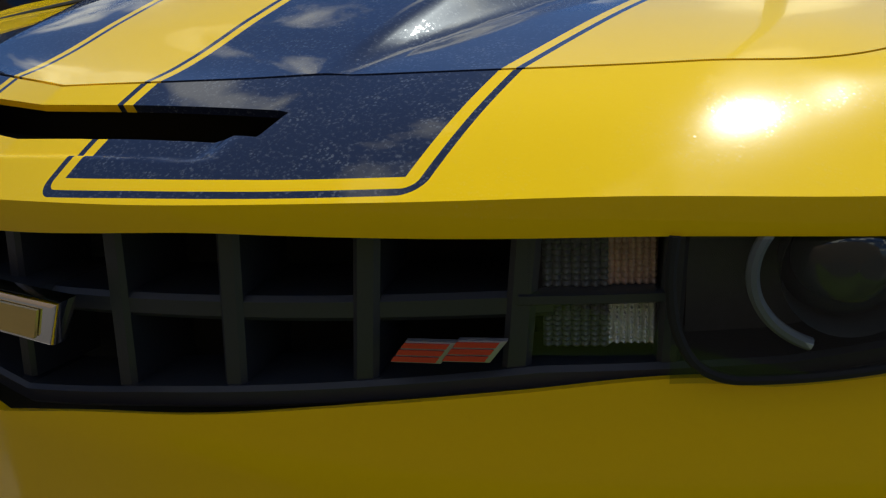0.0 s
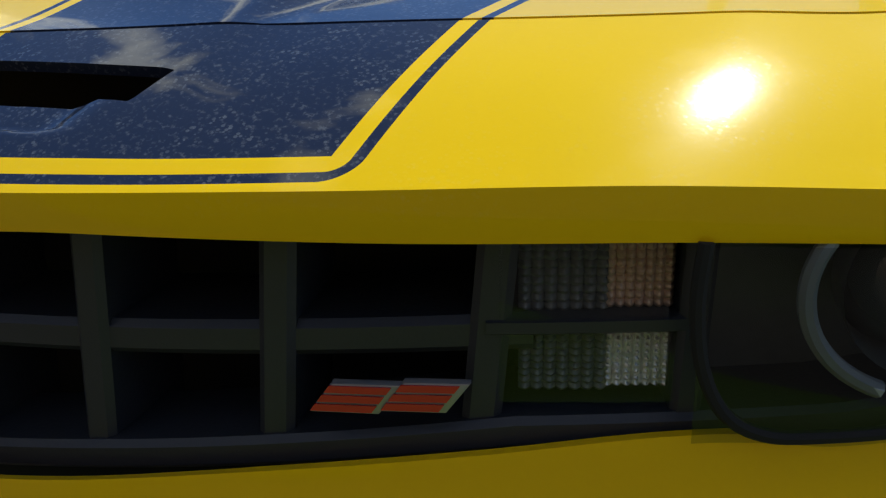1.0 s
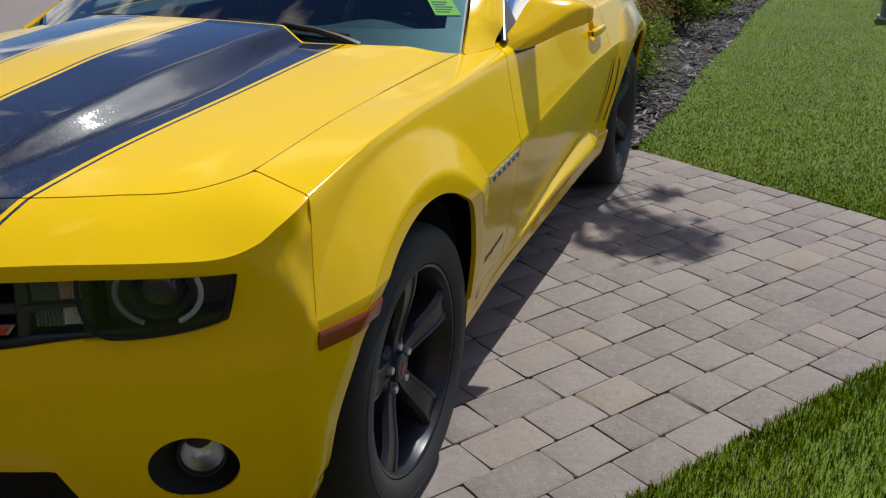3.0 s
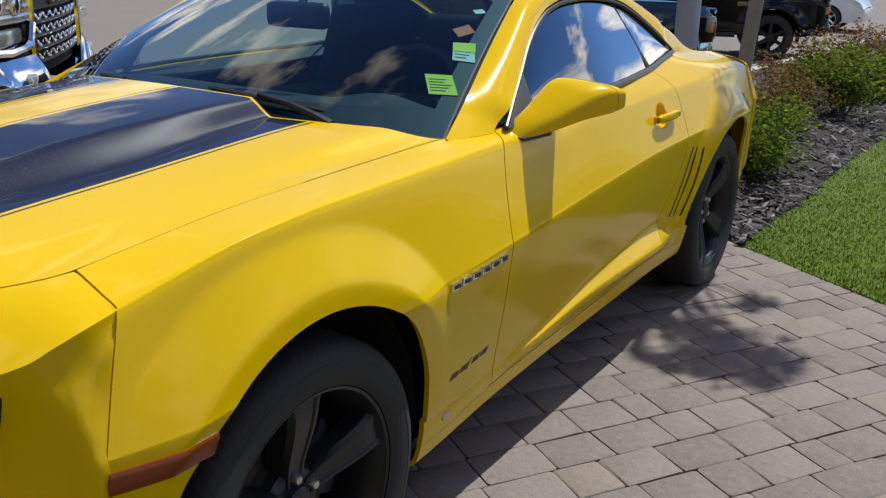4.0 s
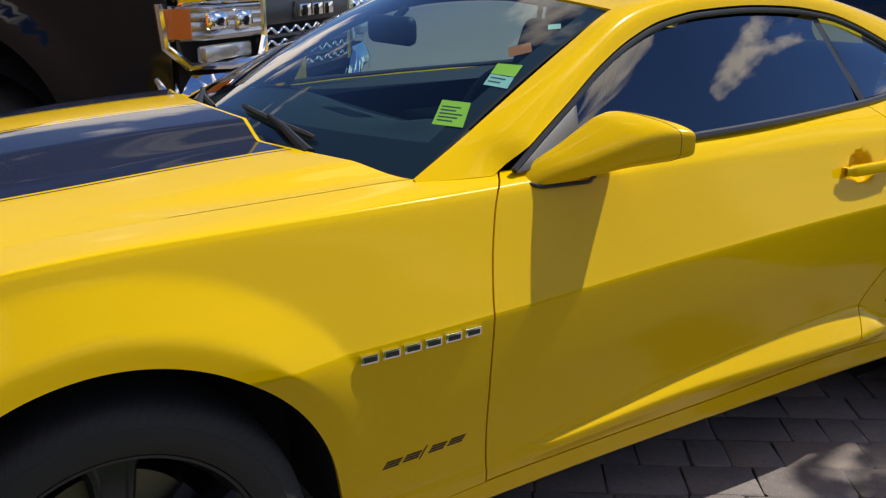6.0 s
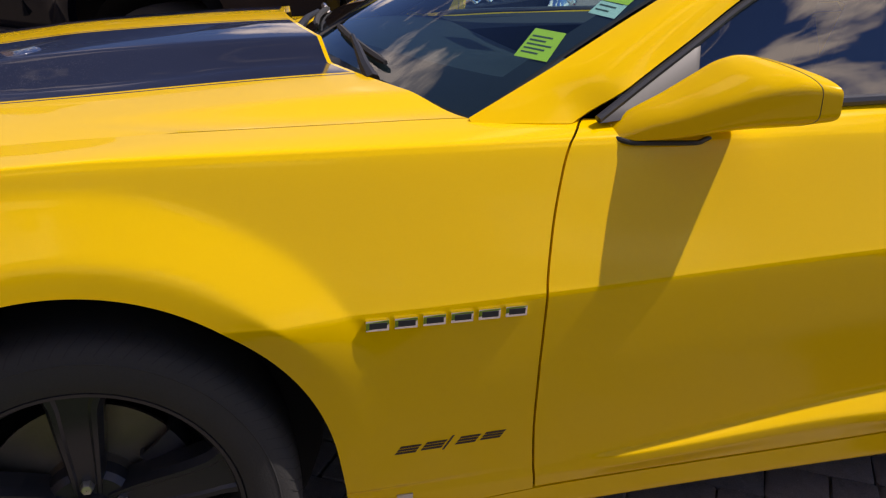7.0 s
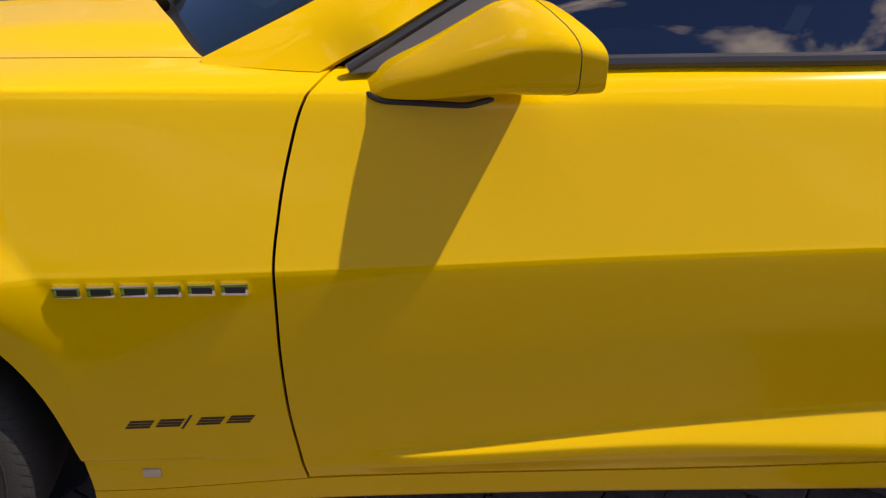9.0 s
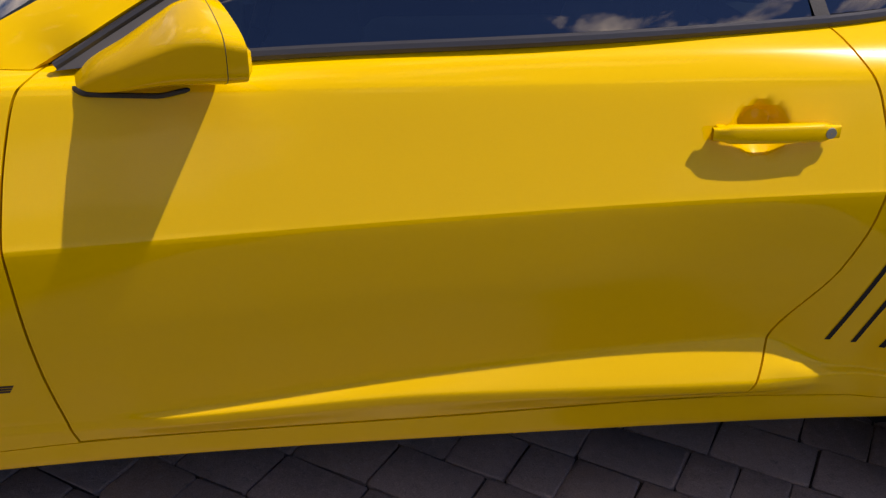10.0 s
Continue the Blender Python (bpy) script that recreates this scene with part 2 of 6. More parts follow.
SAND = plain("dark_joint_sand", (0.060, 0.050, 0.042), 0.95, 0, 0.4, 20, 400, 0.5)
ASPHALT = plain("weathered_lot_asphalt", (0.20, 0.165, 0.145), 0.9, 0, 0.18, 0.7, 160, 0.4)
CONCRETE = plain("kerb_concrete", (0.42, 0.40, 0.37), 0.85, 0, 0.2, 5, 150, 0.4)
TURF = plain("lawn_turf", (0.088, 0.136, 0.003), 0.9, 0, 0.45, 1.6, 90, 0.8)
BARK_BED = plain("mulch_soil", (0.026, 0.020, 0.017), 0.95, 0, 0.4, 8, 120, 0.8)
CHIPS = by_piece("bark_chips", ((0.018, 0.014, 0.015), (0.065, 0.052, 0.053), (0.25, 0.215, 0.215)), 0.8)


def blades(name):
    """Grass: a tone for each blade, over broad drifts of greener and drier growth."""
    n = Nodes(name)
    geo = n.t.nodes.new("ShaderNodeNewGeometry").outputs["Position"]
    col = n.mix(n.island(), (0.140, 0.210, 0.004), (0.185, 0.262, 0.006))
    col = n.mix(n.ramp(n.noise(0.9, 4.0, 0.6, geo), 0.42, 0.68), col, (0.235, 0.285, 0.010))
    col = n.mix(n.m("MULTIPLY", n.ramp(n.noise(2.3, 3.0, 0.6, geo), 0.50, 0.30), 0.6), col, (0.090, 0.172, 0.004))
    return n.leafy(col)


BLADES = blades("grass_blades")
LEAVES = by_piece("shrub_leaves", ((0.055, 0.105, 0.014), (0.13, 0.19, 0.024), (0.27, 0.30, 0.05)), 0.5, True)
DRY_LEAVES = by_piece("russet_shrub_leaves", ((0.10, 0.10, 0.03), (0.20, 0.10, 0.05), (0.30, 0.20, 0.07)), 0.5, True)
TREE_LEAVES = by_piece("tree_leaves", ((0.035, 0.075, 0.012), (0.055, 0.11, 0.018), (0.10, 0.15, 0.03)), 0.5, True)
BARK = plain("grey_tree_bark", (0.26, 0.235, 0.215), 0.9, 0, 0.35, 14, 90, 0.8)
GALV = plain("grey_painted_pole", (0.42, 0.47, 0.55), 0.5, 0.2, 0.1, 4, 90, 0.05)


def dark_enamel(name, color):
    n = Nodes(name)
    fleck = n.noise(400.0, 2.0)
    col = n.mix(n.noise(2.0), color, tuple(c * 1.5 for c in color))
    return n.bsdf(col, n.m("ADD", 0.05, n.m("MULTIPLY", fleck, 0.05)), 0.0, None, 0.0, specular_ior_level=0.42)


TRUCK_BLACK = dark_enamel("black_truck_paint", (0.004, 0.0045, 0.006))
TRUCK_NAVY = dark_enamel("navy_truck_paint", (0.004, 0.006, 0.011))
BLUE_PAINT = plain("blue_car_paint", (0.03, 0.06, 0.20), 0.3, 0, 0.1, 2, 300, 0.0, 1.0)
WALL_TAN = plain("unseen_wall_tan", (0.24, 0.15, 0.09), 0.9, 0, 0.15, 1.0, 40, 0.3)
DRIVE = plain("added_drive_asphalt", (0.066, 0.052, 0.042), 0.9, 0, 0.25, 1.0, 160, 0.4)
RED_PAINT = plain("red_car_paint", (0.40, 0.015, 0.015), 0.3, 0, 0.1, 2, 300, 0.0, 1.0)
WHITE_PAINT = plain("white_car_paint", (0.75, 0.75, 0.74), 0.3, 0, 0.05, 2, 300, 0.0, 1.0)
GREEN_BOX = plain("grey_green_cabinet_paint", (0.16, 0.20, 0.19), 0.6, 0, 0.12, 4, 90, 0.1)


# ---- mesh tools ----
def smooth(t):
    t = min(1.0, max(0.0, t))
    return t * t * (3 - 2 * t)


def lerp(a, b, t):
    return a + (b - a) * t


class Line:
    """A smooth curve through stations: value at y, with no overshoot."""

    def __init__(self, *pts):
        self.x = [p[0] for p in pts]
        self.v = [p[1] for p in pts]
        d = [(self.v[i + 1] - self.v[i]) / (self.x[i + 1] - self.x[i]) for i in range(len(pts) - 1)]
        self.s = [d[0]] + [0 if a * b <= 0 else 2 * a * b / (a + b) for a, b in zip(d, d[1:])] + [d[-1]]

    def __call__(self, x):
        xs = self.x
        if x <= xs[0]:
            return self.v[0]
        if x >= xs[-1]:
            return self.v[-1]
        i = 0
        while xs[i + 1] < x:
            i += 1
        h = xs[i + 1] - xs[i]
        t = (x - xs[i]) / h
        t2, t3 = t * t, t * t * t
        return ((2 * t3 - 3 * t2 + 1) * self.v[i] + (t3 - 2 * t2 + t) * h * self.s[i]
                + (3 * t2 - 2 * t3) * self.v[i + 1] + (t3 - t2) * h * self.s[i + 1])


def spline(pts, t, tension=0.5):
    """A point on a rounded path through pts; t from 0 to 1, even steps from point to point."""
    n = len(pts) - 1
    f = min(max(t, 0.0), 1.0) * n
    i = min(int(f), n - 1)
    f -= i
    p0, p1, p2, p3 = pts[max(i - 1, 0)], pts[i], pts[i + 1], pts[min(i + 2, n)]
    f2, f3 = f * f, f * f * f
    a, b, c, d = 2 * f3 - 3 * f2 + 1, f3 - 2 * f2 + f, 3 * f2 - 2 * f3, f3 - f2
    return tuple(a * q1 + b * tension * (q2 - q0) + c * q2 + d * tension * (q3 - q1) for q0, q1, q2, q3 in zip(p0, p1, p2, p3))


def taut(pts, t):
    """Like spline, but never swinging past its points."""
    n = len(pts) - 1
    f = min(max(t, 0.0), 1.0) * n
    i = min(int(f), n - 1)
    f -= i
    f2, f3 = f * f, f * f * f
    a, b, c, d = 2 * f3 - 3 * f2 + 1, f3 - 2 * f2 + f, 3 * f2 - 2 * f3, f3 - f2
    out = []
    for k in range(len(pts[0])):
        q = [pts[max(i - 1, 0)][k], pts[i][k], pts[i + 1][k], pts[min(i + 2, n)][k]]
        e = [q[1] - q[0], q[2] - q[1], q[3] - q[2]]
        if i == 0:
            e[0] = e[1]
        if i + 2 > n:
            e[2] = e[1]
        m0 = 0 if e[0] * e[1] <= 0 else 2 * e[0] * e[1] / (e[0] + e[1])
        m1 = 0 if e[1] * e[2] <= 0 else 2 * e[1] * e[2] / (e[1] + e[2])
        out.append(a * q[1] + b * m0 + c * q[2] + d * m1)
    return tuple(out)


def steps(a, b, n):
    return [a + (b - a) * i / n for i in range(n + 1)]


def patch(f, us, vs, clips=()):
    """A sheet f(u, v) over a grid, cut where any clip(u, v, place) is negative. Gives places and faces."""
    verts, faces, index, place = [], [], {}, {}

    def at(u, v):
        k = (round(u, 6), round(v, 6))
        if k not in place:
            place[k] = f(u, v)
        return place[k]

    def vert(u, v):
        k = (round(u, 6), round(v, 6))
        if k not in index:
            index[k] = len(verts)
            verts.append(at(u, v))
        return index[k]

    for u0, u1 in zip(us, us[1:]):
        for v0, v1 in zip(vs, vs[1:]):
            poly = [(u0, v0), (u1, v0), (u1, v1), (u0, v1)]
            for g in clips:
                vals = [g(u, v, at(u, v)) for u, v in poly]
                if min(vals) >= 0:
                    continue
                if max(vals) < 0:
                    poly = []
                    break
                made = []
                for i, (p, a) in enumerate(zip(poly, vals)):
                    q, b = poly[(i + 1) % len(poly)], vals[(i + 1) % len(poly)]
                    if a >= 0:
                        made.append(p)
                    if (a >= 0) != (b >= 0):
                        lo, hi = (p, q) if a < 0 else (q, p)
                        for _ in range(9):
                            mid = ((lo[0] + hi[0]) / 2, (lo[1] + hi[1]) / 2)
                            if g(*mid, at(*mid)) < 0:
                                lo = mid
                            else:
                                hi = mid
                        made.append(hi)
                poly = made
                if len(poly) < 3:
                    break
            if len(poly) >= 3:
                ids = []
                for p in poly:
                    i = vert(*p)
                    if i not in ids:
                        ids.append(i)
                if len(ids) >= 3:
                    faces.append(ids)
    return verts, faces


def mirrored(vf):
    v, f = vf
    return [(-x, y, z) for x, y, z in v], [list(reversed(q)) for q in f]


def outward(vf, core):
    """The sheet with its faces turned away from a point inside the thing."""
    total = 0.0
    c = Vector(core)
    for q in vf[1][::3]:
        a, b, d = (Vector(vf[0][i]) for i in q[:3])
        n = (b - a).cross(d - a)
        total += n.dot(a - c)
    return vf if total >= 0 else (vf[0], [list(reversed(q)) for q in vf[1]])


def joined(*vfs):
    verts, faces = [], []
    for v, f in vfs:
        o = len(verts)
        verts += list(v)
        faces += [[i + o for i in q] for q in f]
    return verts, faces


def moved(vf, m):
    return [tuple(m @ Vector(p)) for p in vf[0]], vf[1]


def sheet(vf, depth=0.0, weld=0.0004):
    """A bmesh of the sheet; its open rim is turned in by depth, so that it shows a thickness."""
    bm = bmesh.new()
    vs = [bm.verts.new(p) for p in vf[0]]
    for q in vf[1]:
        try:
            bm.faces.new([vs[i] for i in q])
        except ValueError:
            pass
    bmesh.ops.remove_doubles(bm, verts=bm.verts, dist=weld)
    bm.normal_update()
    if depth:
        rim = [e for e in bm.edges if e.is_boundary]
        push = {v: v.normal.copy() for e in rim for v in e.verts}
        made = {v: bm.verts.new(v.co - n * depth) for v, n in push.items()}
        for e in rim:
            a, b = e.verts
            face = e.link_faces[0]
            order = [lp.vert for lp in face.loops]
            if order[(order.index(a) + 1) % len(order)] is b:
                a, b = b, a
            try:
                bm.faces.new((a, b, made[b], made[a]))
            except ValueError:
                pass
    return bm


def part(name, bm, material, parent=None, label="", angle=32, m=None):
    """Links a bmesh (or places and faces) as one mesh object under its parent."""
    if isinstance(bm, tuple):
        bm = sheet(bm)
    me = bpy.data.meshes.new(name)
    bm.to_mesh(me)
    bm.free()
    me.materials.append(material)
    me.polygons.foreach_set("use_smooth", [True] * len(me.polygons))
    me.set_sharp_from_angle(angle=radians(angle))
    ob = new(name, me)
    if m is not None:
        ob.matrix_basis = m
    if parent is not None:
        ob.parent = parent
    if label:
        ob["label"] = label
    return ob


def thing(name, label, category, group="", kind="", m=None):
    ob = new(name)
    ob.empty_display_size = 0.2
    if m is not None:
        ob.matrix_basis = m
    return tagged(ob, label, category, group, kind)


def box(cx, cy, cz, sx, sy, sz, bevel=0.0, segments=2, m=None):
    bm = bmesh.new()
    bmesh.ops.create_cube(bm, size=1.0, matrix=Matrix.Translation((cx, cy, cz)) @ Matrix.Diagonal((sx, sy, sz, 1)))
    if bevel:
        bmesh.ops.bevel(bm, geom=bm.edges[:], offset=bevel, segments=segments, profile=0.5, affect="EDGES")
    if m is not None:
        bmesh.ops.transform(bm, matrix=m, verts=bm.verts)
    return bm


def merge(*bms):
    out = bms[0]
    for b in bms[1:]:
        me = bpy.data.meshes.new("tmp")
        b.to_mesh(me)
        b.free()
        out.from_mesh(me)
        bpy.data.meshes.remove(me)
    return out


def lathe(profile, n=48, axis="x"):
    """Turns a profile of (along, radius) round the x (or z) axis."""
    def f(u, v):
        a, r = spline(profile, v, 0.35) if len(profile) > 2 else tuple(lerp(p, q, v) for p, q in zip(*profile))
        c, s = math.cos(u), math.sin(u)
        return (a, r * c, r * s) if axis == "x" else (r * c, r * s, a)
    return patch(f, steps(0, 2 * math.pi, n), steps(0, 1, 3 * (len(profile) - 1)))


def hard_lathe(profile, n=48, axis="x"):
    def f(u, v):
        i = min(int(v), len(profile) - 2)
        a, r = (lerp(p, q, v - i) for p, q in zip(profile[i], profile[i + 1]))
        c, s = math.cos(u), math.sin(u)
        return (a, r * c, r * s) if axis == "x" else (r * c, r * s, a)
    return patch(f, steps(0, 2 * math.pi, n), list(range(len(profile))))


def tube(points, radius, n=10):
    """A round bar along points; radius a number or one for each point."""
    pts = [Vector(p) for p in points]
    rads = radius if isinstance(radius, (list, tuple)) else [radius] * len(pts)
    verts, faces = [], []
    for i, (p, r) in enumerate(zip(pts, rads)):
        d = (pts[min(i + 1, len(pts) - 1)] - pts[max(i - 1, 0)]).normalized()
        a = d.orthogonal().normalized()
        b = d.cross(a)
        if i and a.dot(prev) < 0.99:
            a = (prev - d * prev.dot(d)).normalized()
            b = d.cross(a)
        prev = a
        verts += [tuple(p + (a * math.cos(k * 2 * math.pi / n) + b * math.sin(k * 2 * math.pi / n)) * r) for k in range(n)]
    for i in range(len(pts) - 1):
        for k in range(n):
            faces.append([i * n + k, i * n + (k + 1) % n, (i + 1) * n + (k + 1) % n, (i + 1) * n + k])
    faces.append(list(reversed(range(n))))
    faces.append([(len(pts) - 1) * n + k for k in range(n)])
    return verts, faces


def slab(outline, lift, depth, bevel=0.0):
    """A flat plate: outline in its own plane, placed by lift(a, b, height), with a thickness."""
    bm = bmesh.new()
    top = [bm.verts.new(lift(a, b, depth)) for a, b in outline]
    low = [bm.verts.new(lift(a, b, 0.0)) for a, b in outline]
    n = len(outline)
    bm.faces.new(top)
    bm.faces.new(list(reversed(low)))
    for i in range(n):
        j = (i + 1) % n
        bm.faces.new((top[j], top[i], low[i], low[j]))
    bmesh.ops.recalc_face_normals(bm, faces=bm.faces)
    if bevel:
        rim = [e for e in bm.edges if all(v in top for v in e.verts)]
        bmesh.ops.bevel(bm, geom=rim, offset=bevel, segments=2, profile=0.5, affect="EDGES")
    return bm


# ---- ground: the paved pad runs along (PU, PV); lot, lawn and bed lie round it ----
PU, PV = Vector((0.833, -0.553)), Vector((0.553, 0.833))
PAD_U, PAD_V, STRIP = 1.113, 3.47, 1.35


def uv_of(x, y):
    return PU.x * x + PU.y * y, PV.x * x + PV.y * y


def lot_z(x, y):
    return -0.045 - 0.17 * smooth((y - 4.5) / 5.5) + 0.95 * smooth((-x - 8) / 40)


def bed_edge(y):
    return 0.90 + 0.055 * (y - 3.6) + 0.02 * math.sin(y * 1.7) * smooth((y - 3.6) / 1.5)


def kerb_x(y):
    return -1.24 + 0.08 * (y - 10.4)


FAR = [-400, -120, -60, -50, -44, -38, -32, -26, -20, -14, -8, -5]
ground = patch(lambda x, y: (x, y, lot_z(x, y)), FAR + steps(-4, 8, 12) + [12, 20, 40, 100, 400], FAR + steps(-4, 16, 20) + [20, 30, 50, 100, 400])
tagged(part("ground", ground, ASPHALT), "weathered brown-grey asphalt of a car lot", "ground", kind="structure")


def lawn_here(x, y):
    u, v = uv_of(x, y)
    # lawn is cut off at STRIP, out of view, so less green light bounces
    return min(max(u - PAD_U, min(v - PAD_V, x - bed_edge(y))), PAD_U + STRIP - u)


def bed_here(x, y):
    u, v = uv_of(x, y)
    return min(v - PAD_V, bed_edge(y) - x, x - kerb_x(y))


def lawn_z(x, y):
    return 0.004 + 0.010 * noise.noise((x * 1.3, y * 1.3, 0)) + 0.06 * smooth((lawn_here(x, y) - 0.15) / 1.5) * (0.3 + 0.3 * noise.noise((x * 0.25, y * 0.25, 5)))


lawn = patch(lambda x, y: (x, y, lawn_z(x, y)), steps(-2, 6, 64) + [7, 8, 10, 13, 18, 25, 40], [-30, -20, -12, -8, -6] + steps(-5, 13, 120) + [14, 16, 20, 30, 50],
             (lambda u, v, p: lawn_here(p[0], p[1]),))
tagged(part("lawn", sheet(lawn, 0.05), TURF), "mown green lawn with paler dry patches", "lawn", kind="structure")
bed = patch(lambda x, y: (x, y, 0.006 + 0.035 * noise.noise((x * 2.2, y * 2.2, 3)) * smooth(bed_here(x, y) / 0.2)), steps(-2.6, 2.2, 60), steps(2.5, 16, 130), (lambda u, v, p: bed_here(p[0], p[1]),))
tagged(part("planting_bed", sheet(bed, 0.04), BARK_BED), "dark soil of a mulched planting bed", "planting bed", kind="structure")
kerb_ys = steps(3.9, 24.0, 40)
kerb = patch(lambda y, a: (kerb_x(y) - 0.17 * a, y, 0.025 if 0.05 < a < 0.95 else -0.02 - 0.25 * (a > 0.5)), kerb_ys, (0, 0.06, 0.5, 0.94, 1.0))
tagged(part("kerb", (kerb[0], [list(reversed(q)) for q in kerb[1]]), CONCRETE), "pale concrete kerb between bed and lot", "kerb", kind="structure")

# the pad: sand bed, and tumbled stones laid in rows of two widths


def pad_xy(u, v):
    return PU.x * u + PV.x * v, PU.y * u + PV.y * v


pad = patch(lambda u, v: (*pad_xy(u, v), -0.012), steps(-2.25, PAD_U + 0.01, 8), steps(-6.0, PAD_V + 0.01, 12))
pad_ob = tagged(part("paving", (pad[0], [list(reversed(q)) for q in pad[1]]), SAND), "grey-brown tumbled concrete pavers laid in rows with dark sand joints", "paving", kind="structure")

# added drive ahead of the coupe, out of view; dark to limit bounce on the bumper
road = patch(lambda x, y: (x, y, -0.004), steps(-14, 14, 28), steps(-16, -1.25, 12))
tagged(part("road", outward(road, (0, -5, -3)), DRIVE), "added dark asphalt surface out of view ahead of the paving", "road", kind="structure")

# added wall ahead of the coupe, never in view; its height limits skylight on the nose
front = part("wall_front", box(2.0, -8.5, 2.65, 40.0, 0.3, 5.5, 0.02), WALL_TAN)
tagged(front, "added plain tan wall out of view that holds back low sky light", "wall", kind="structure")


# ---- the yellow coupe: x to its left, y to its rear from the front axle, z up ----
coupe = thing("sports_coupe", "glossy yellow two-door sports coupe with navy stripes on brick paving", "car")
WHEEL_Z, ARCH_R = 0.372, 0.428

# lines of the flank: the place across and the height along y
X0 = Line((-0.55, 0.700), (-0.368, 0.739), (0.0, 0.762), (0.45, 0.776), (0.677, 0.790), (0.90, 0.826), (1.3, 0.836), (1.9, 0.812), (2.2, 0.785), (2.58, 0.735), (2.9, 0.70), (3.3, 0.69), (3.7, 0.66))
Z0 = Line((-0.55, 0.925), (-0.368, 0.952), (0.0, 0.990), (0.45, 1.006), (0.677, 1.013), (0.90, 1.014), (1.3, 1.030), (1.9, 1.045), (2.2, 1.056), (2.58, 1.080), (2.9, 1.062), (3.3, 1.035), (3.7, 0.985))
X1 = Line((-0.55, 0.830), (-0.396, 0.868), (0.0, 0.893), (0.45, 0.888), (0.83, 0.880), (1.3, 0.884), (1.95, 0.872), (2.3, 0.878), (2.85, 0.885), (3.3, 0.862), (3.7, 0.790))
Z1 = Line((-0.55, 0.880), (-0.396, 0.917), (-0.1, 0.975), (0.1, 0.985), (0.45, 0.987), (0.83, 0.988), (1.3, 0.992), (1.95, 0.986), (2.3, 0.985), (2.85, 0.995), (3.3, 0.975), (3.7, 0.925))
X2 = Line((-0.55, 0.893), (-0.45, 0.915), (-0.26, 0.937), (0.0, 0.948), (0.45, 0.951), (0.8, 0.948), (1.3, 0.943), (1.9, 0.934), (2.3, 0.941), (2.85, 0.960), (3.3, 0.925), (3.7, 0.845))
Z2 = Line((-0.55, 0.700), (-0.26, 0.715), (0.0, 0.722), (0.45, 0.728), (0.8, 0.740), (1.4, 0.768), (2.25, 0.792), (2.85, 0.800), (3.7, 0.780))
X4 = Line((-0.55, 0.880), (0.0, 0.905), (0.45, 0.906), (0.8, 0.893), (1.2, 0.892), (1.6, 0.890), (2.1, 0.886), (2.3, 0.890), (2.7, 0.925), (3.3, 0.900), (3.7, 0.83))
Z4 = Line((-0.55, 0.372), (0.45, 0.372), (0.84, 0.376), (1.5, 0.440), (2.10, 0.470), (2.29, 0.405), (2.6, 0.400), (3.7, 0.40))
X5 = Line((-0.55, 0.876), (0.45, 0.896), (0.84, 0.890), (1.0, 0.902), (1.5, 0.914), (2.10, 0.926), (2.29, 0.908), (2.7, 0.925), (3.3, 0.89), (3.7, 0.82))
Z5 = Line((-0.55, 0.345), (0.45, 0.345), (0.84, 0.348), (1.5, 0.386), (2.10, 0.382), (2.29, 0.380), (2.6, 0.380), (3.7, 0.38))
X6 = Line((-0.55, 0.860), (0.45, 0.886), (0.86, 0.876), (1.5, 0.886), (2.10, 0.893), (2.7, 0.915), (3.7, 0.80))
Z6 = Line((-0.55, 0.285), (0.45, 0.283), (0.86, 0.300), (1.5, 0.320), (2.05, 0.336), (2.4, 0.330), (3.7, 0.34))
Z7 = Line((-0.55, 0.23), (0.45, 0.236), (1.5, 0.262), (2.4, 0.268), (3.7, 0.29))


def flank(y, t):
    """The left side of the body at y; t from 0 at the top edge to 1 under the sill."""
    x1, z1, x2, z2 = X1(y), Z1(y), X2(y), Z2(y)
    x4, z4 = X4(y), Z4(y)
    pts = ((X0(y), Z0(y)), (lerp(X0(y), x1, 0.6), lerp(Z0(y), z1, 0.56) + 0.0005 + 0.003 * smooth((y + 0.3) / 0.5)), (x1 - 0.004, z1 + 0.003), (x1 + 0.002, z1 - 0.007),
           (lerp(x1, x2, 0.50), lerp(z1, z2, 0.5)), (lerp(x1, x2, 0.94), lerp(z1, z2, 0.94)), (x2 - 0.0008, z2 + 0.003), (x2 - 0.0006, z2 - 0.003), (lerp(x2, x4, 0.022), lerp(z2, z4, 0.036)),
           (lerp(x2, x4, 0.32), lerp(z2, z4, 0.45)), (x4 + 0.002, z4 + 0.008), (lerp(x4, X5(y), 0.14), z4 - 0.006),
           (X5(y), Z5(y) + 0.008), (X5(y) - 0.001, Z5(y) - 0.008), (X6(y), Z6(y)), (X6(y) - 0.012, Z7(y)), (X6(y) - 0.07, Z7(y) - 0.035))
    x, z = taut(pts, t)
    r = math.hypot((y - 2.030) / 0.054, (z - 0.903) / 0.045)
    if r < 1:
        x -= 0.027 * smooth((1 - r) / 0.55)
    for cy in (0.0, 2.852):
        r = math.hypot(y - cy, z - WHEEL_Z)
        if r < 0.6 and z < 0.988:
            up = smooth((0.988 - z) / 0.05) * smooth((z - 0.24) / 0.16) * lerp(1.0, 0.12 + 0.88 * smooth((z - 0.55) / 0.22), smooth((y - cy - 0.12) / 0.2))
            rim = 0.572 + 0.014 * smooth((cy - y) / 0.3) - 0.052 * smooth((0.84 - z) / 0.48)
            x += up * (0.318 * max(0.0, rim - max(r, 0.476)) - 0.006 * min(1, max(0, (0.476 - r) / 0.048)))
    return x, y, z


